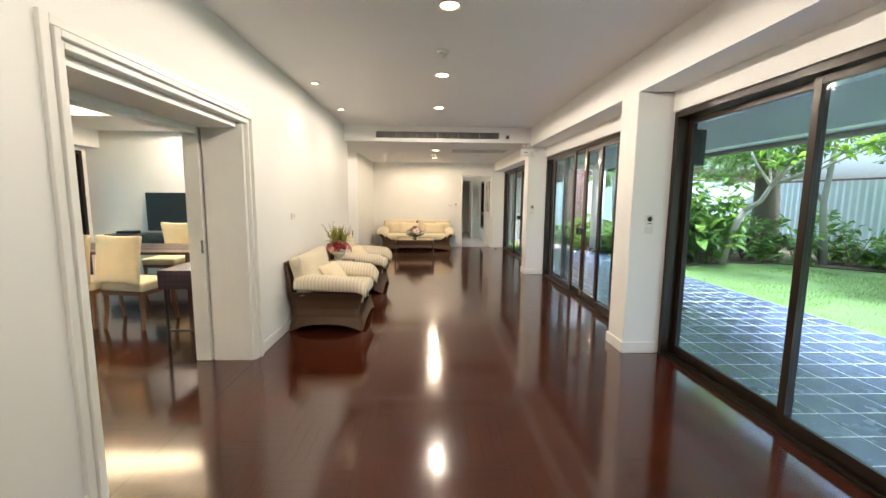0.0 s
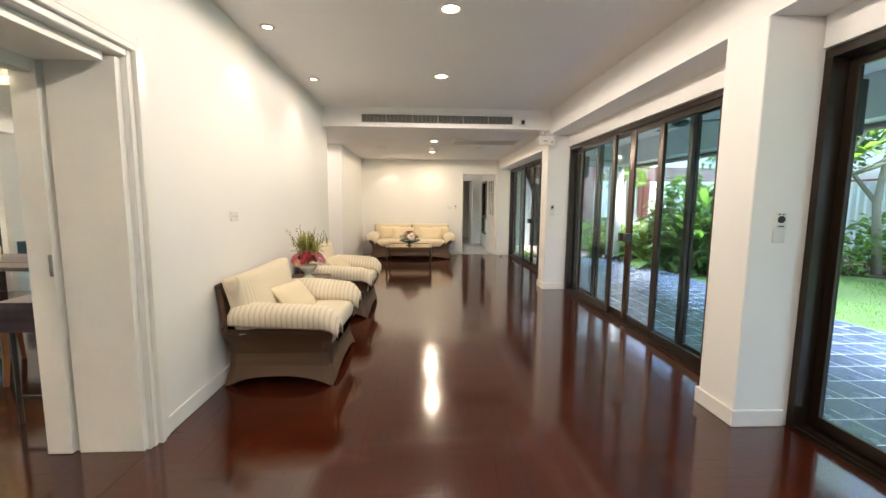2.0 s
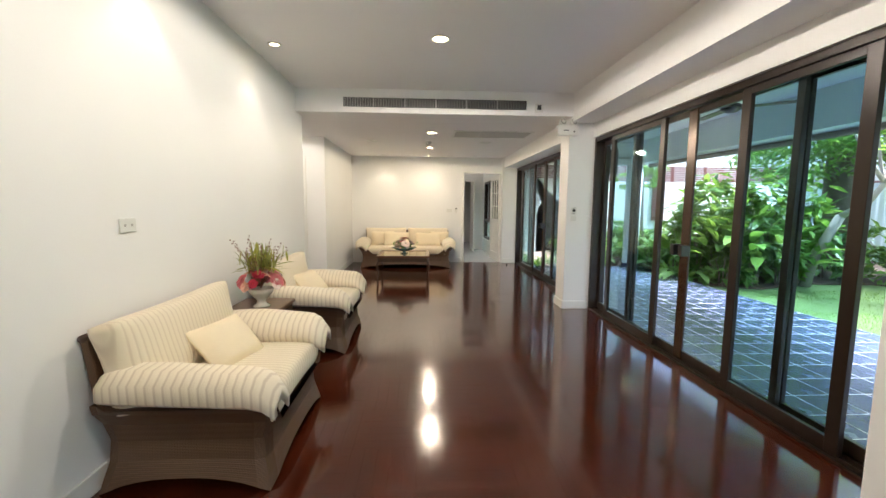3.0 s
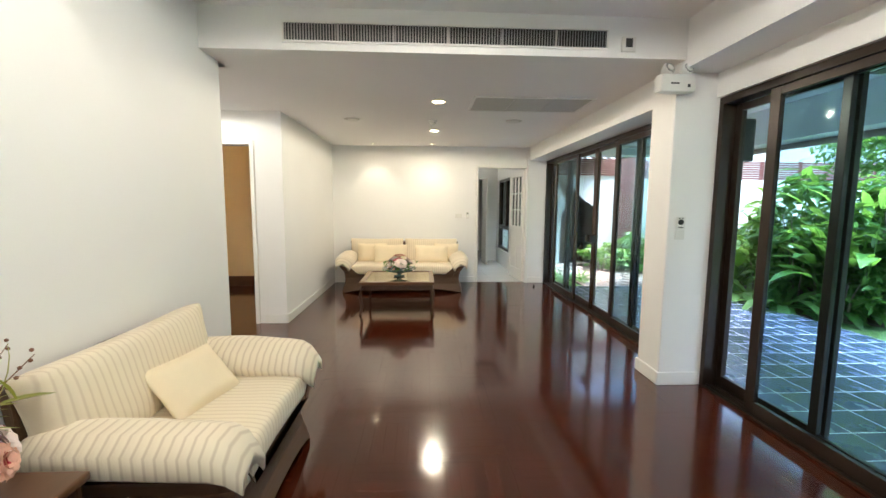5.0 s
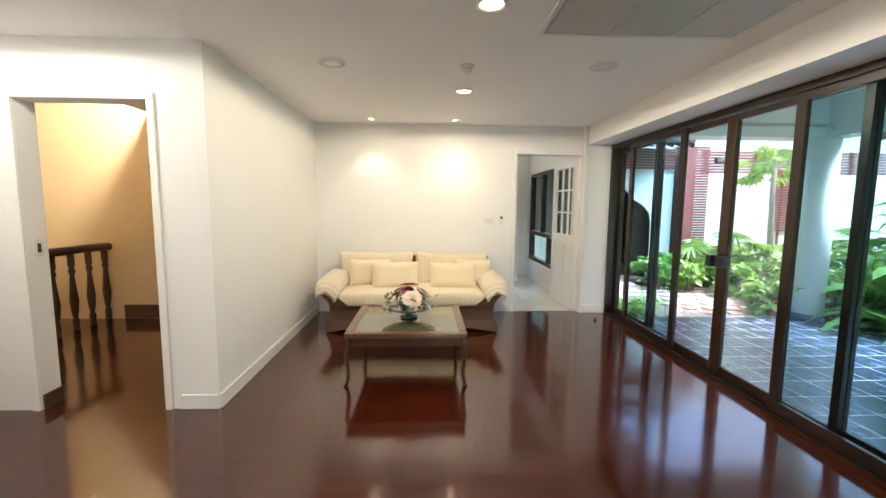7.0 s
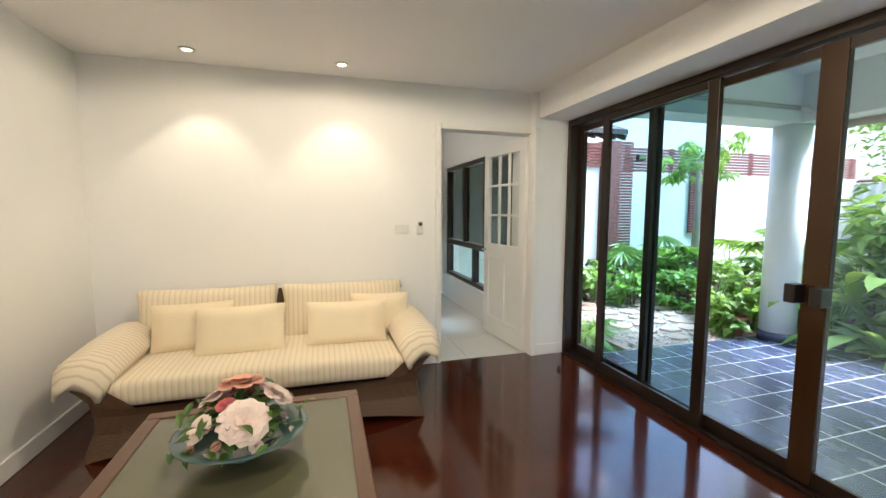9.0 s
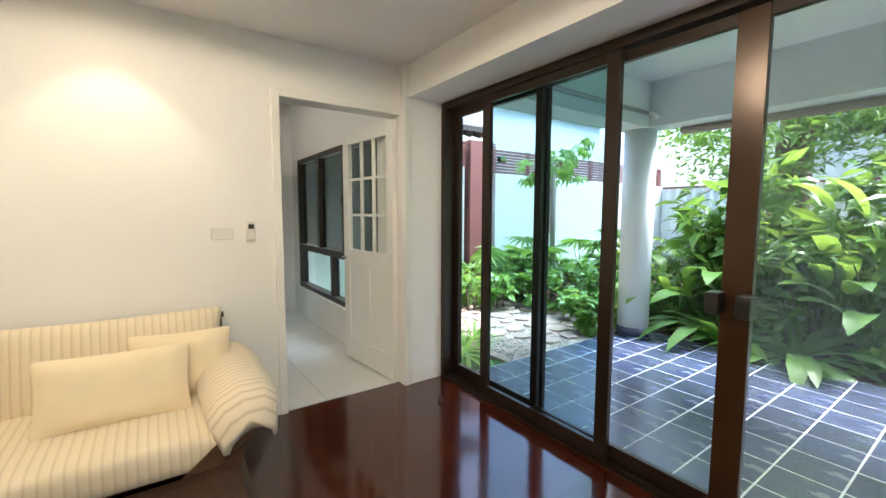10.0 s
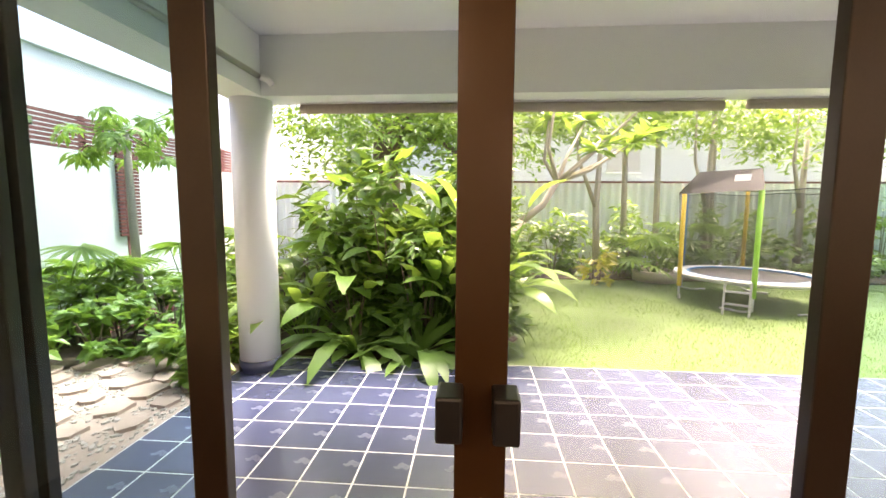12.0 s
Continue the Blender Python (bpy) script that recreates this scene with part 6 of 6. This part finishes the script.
# ---------------------------------------------------------------- grass, stones, tiles and parquet
rnd = random.Random(77)
V, F = [], []
for k in range(60000):
    x, y = rnd.uniform(5.1, 10.6), rnd.uniform(-1.5, 10.2)
    if y > 9.3 and x < 9 or (x + y > 18.2):
        continue
    patch = noise.noise(Vector((x * 0.8, y * 0.8, 3.0)))
    if patch < -0.18 and rnd.random() < 0.75:
        continue
    h, a, w = rnd.uniform(0.015, 0.042), rnd.uniform(0, math.tau), 0.0035
    dx, dy = math.cos(a), math.sin(a)
    o = len(V)
    V += [(x - dy * w, y + dx * w, GZ - 0.003), (x + dy * w, y - dx * w, GZ - 0.003), (x + dx * h * 0.6, y + dy * h * 0.6, GZ + h)]
    F.append((o, o + 1, o + 2))
tagged(new("grass", raw_mesh("grass", V, F, GRASSBLADE)), "short green lawn grass with thin bare patches", "grass", "", "stuff")

# flagstones of the path round the terrace corner
path = thing("stone_path", "path of irregular pink flagstones", "path", kind="structure")
rnd = random.Random(31)
for i in range(8):
    for j in range(7):
        x, y = 3.25 + i * 0.30 + 0.15 * (j % 2) + rnd.uniform(-0.03, 0.03), 12.2 + j * 0.30 + rnd.uniform(-0.03, 0.03)
        if x < 3.2 + max(0, (13.0 - y)) * 0.5 or x + y > 18.3:
            continue
        n, g = rnd.choice((5, 6, 7)), rnd.uniform(0.10, 0.20)
        bm = bmesh.new()
        pts = [(g * rnd.uniform(0.8, 1.12) * math.cos(k * math.tau / n + 0.3 * j), g * 0.85 * rnd.uniform(0.8, 1.12) * math.sin(k * math.tau / n + 0.3 * j)) for k in range(n)]
        lo = [bm.verts.new((px, py, -0.03)) for px, py in pts]
        hi = [bm.verts.new((px * 0.94, py * 0.94, 0.028 + rnd.uniform(-0.005, 0.005))) for px, py in pts]
        bm.faces.new(hi)
        for k in range(n):
            bm.faces.new((lo[k], lo[(k + 1) % n], hi[(k + 1) % n], hi[k]))
        part("stone", bm, PINKSTONE, path, at=Matrix.Translation((x, y, GZ + 0.022)))

V, F = [], []
for k in range(2600):
    x, y = rnd.uniform(3.1, 5.15), rnd.uniform(12.05, 14.6)
    if x + y > 18.3:
        continue
    a, r = rnd.uniform(0, math.tau), rnd.uniform(0.012, 0.032)
    ring = [(x + r * math.cos(a + q * math.tau / 5), y + 0.8 * r * math.sin(a + q * math.tau / 5)) for q in range(5)]
    o = len(V)
    V += [(px, py, GZ + 0.015) for px, py in ring] + [(x + (px - x) * 0.6, y + (py - y) * 0.6, GZ + 0.022 + r * 0.5) for px, py in ring]
    F += [(o + q, o + (q + 1) % 5, o + 5 + (q + 1) % 5, o + 5 + q) for q in range(5)] + [tuple(o + 5 + q for q in range(5))]
PEBBLE = surface("grey_pink_pebble", (0.44, 0.38, 0.34), 0.8, 0.35, 9, 60, 0.3)
tagged(new("pebbles", raw_mesh("pebbles", V, F, PEBBLE)), "small grey and pink pebbles between the flagstones", "pebbles", "", "stuff")

# stones and terracotta edging are followed by terrace tiles on a square grid


def tile_mesh(w, d, h, b, material, name="tile"):
    a, c = w / 2, d / 2
    vs = [(-a, -c, -h), (a, -c, -h), (a, c, -h), (-a, c, -h), (-a, -c, -b), (a, -c, -b), (a, c, -b), (-a, c, -b), (-a + b, -c + b, 0), (a - b, -c + b, 0), (a - b, c - b, 0), (-a + b, c - b, 0)]
    fs = [(0, 1, 5, 4), (1, 2, 6, 5), (2, 3, 7, 6), (3, 0, 4, 7), (4, 5, 9, 8), (5, 6, 10, 9), (6, 7, 11, 10), (7, 4, 8, 11), (8, 9, 10, 11)]
    return vs, fs


P = 0.29
terrace_tiles = thing("terrace_tiles", "blue-black slate tiles with pale joints", "tiles", kind="structure")
vs, fs = tile_mesh(P - 0.011, P - 0.011, 0.006, 0.001, SLATE)
tile = raw_mesh("tile", vs, fs, SLATE)
V, F = [], []
for j in range(-50, 5):
    for i in range(-4, 6):
        x, y = 3.352 + (i + 0.5) * P, 10.827 + (j + 0.5) * P
        if x - P / 2 < 2.30 or x + P / 2 > TX + 0.01 or y + P / 2 > TY + 0.01 or y < -4.2:
            continue
        if j > -29:
            part("tile", tile, None, terrace_tiles, at=Matrix.Translation((x, y, TZ)))
        else:
            o = len(V)
            V += [(px + x, py + y, pz + TZ) for px, py, pz in vs]
            F += [tuple(q + o for q in f) for f in fs]
tagged(part("far_tiles", raw_mesh("far_tiles", V, F, SLATE), None, terrace_tiles), kind="stuff")

floor_tiles = thing("floor_tiles", "large white polished floor tiles", "tiles", kind="structure")
vs, fs = tile_mesh(0.597, 0.597, 0.006, 0.001, WHITETILE)
wt = raw_mesh("tile", vs, fs, WHITETILE)
for i in range(5):
    for j in range(9):
        x, y = 1.50 - i * 0.6, YN + 0.31 + j * 0.6
        if x > -1.0 and y < 17.4:
            part("tile", wt, None, floor_tiles, at=Matrix.Translation((x, y, 0.0)))
structure("threshold", boxes([(0.925, 1.785, YN - 0.001, YN + 0.012, -0.005, 0.003)]), CHROME, "thin metal strip where wood meets tile", "threshold")

# parquet: fingers laid in squares that turn from one to the next
S, N = 0.42, 6
fw = S / N
parquet = thing("parquet", "dark red lacquered parquet laid in alternating squares", "floor", kind="structure")
vs, fs = tile_mesh(fw - 0.0003, S - 0.0003, 0.012, 0.0003, PARQUET)
strip = raw_mesh("block", vs, fs, PARQUET)
ROOMS = ((-1.549, 2.124, -4.19, 7.82), (-3.39, 2.124, 7.82, 11.93), (-2.05, -1.55, 1.88, 3.55), (-6.09, -2.05, -4.19, 7.59), (-5.5, -1.97, 9.56, 11.68), (-2.82, -1.97, 9.42, 9.56), (-1.64, 0.924, 11.93, 11.999), (0.924, 1.784, 11.93, 11.999))
V, F = [], []
made = 0
rnd = random.Random(3)


def lay(cx, cy, turn, room):
    """One finger, trimmed to its room."""
    w, d = ((S, fw) if turn else (fw, S))
    x0, x1, y0, y1 = max(cx - w / 2, room[0]), min(cx + w / 2, room[1]), max(cy - d / 2, room[2]), min(cy + d / 2, room[3])
    if x1 - x0 < 0.004 or y1 - y0 < 0.004:
        return None
    return x0, x1, y0, y1, (x1 - x0 > w - 1e-4 and y1 - y0 > d - 1e-4)


for i in range(-15, 6):
    for j in range(-11, 30):
        turn = (i + j) % 2 == 0
        for k in range(N):
            cx = i * S + (S / 2 if turn else (k + 0.5) * fw)
            cy = j * S + ((k + 0.5) * fw if turn else S / 2)
            for room in ROOMS:
                got = lay(cx, cy, turn, room)
                if not got:
                    continue
                x0, x1, y0, y1, whole = got
                dz = rnd.uniform(-0.0001, 0.0001)
                sx, sy = rnd.gauss(0, 0.0008), rnd.gauss(0, 0.0008)
                if whole and made < 300 and room is ROOMS[0] and 1.6 < cy < 5.4 and -1.5 < cx < 2.1:
                    made += 1
                    part("block", strip, None, parquet, at=Matrix.Translation((cx, cy, dz)) @ Euler((sy, -sx, math.pi / 2 if turn else 0)).to_matrix().to_4x4())
                    continue
                ww, dd = x1 - x0 - 0.0003, y1 - y0 - 0.0003
                v2, f2 = tile_mesh(ww, dd, 0.012, min(0.0003, ww * 0.2, dd * 0.2), PARQUET)
                o = len(V)
                V += [(px + (x0 + x1) / 2, py + (y0 + y1) / 2, pz + dz + sx * px + sy * py) for px, py, pz in v2]
                F += [tuple(q + o for q in f) for f in f2]
tagged(part("more_blocks", raw_mesh("more_blocks", V, F, PARQUET), None, parquet), kind="stuff")
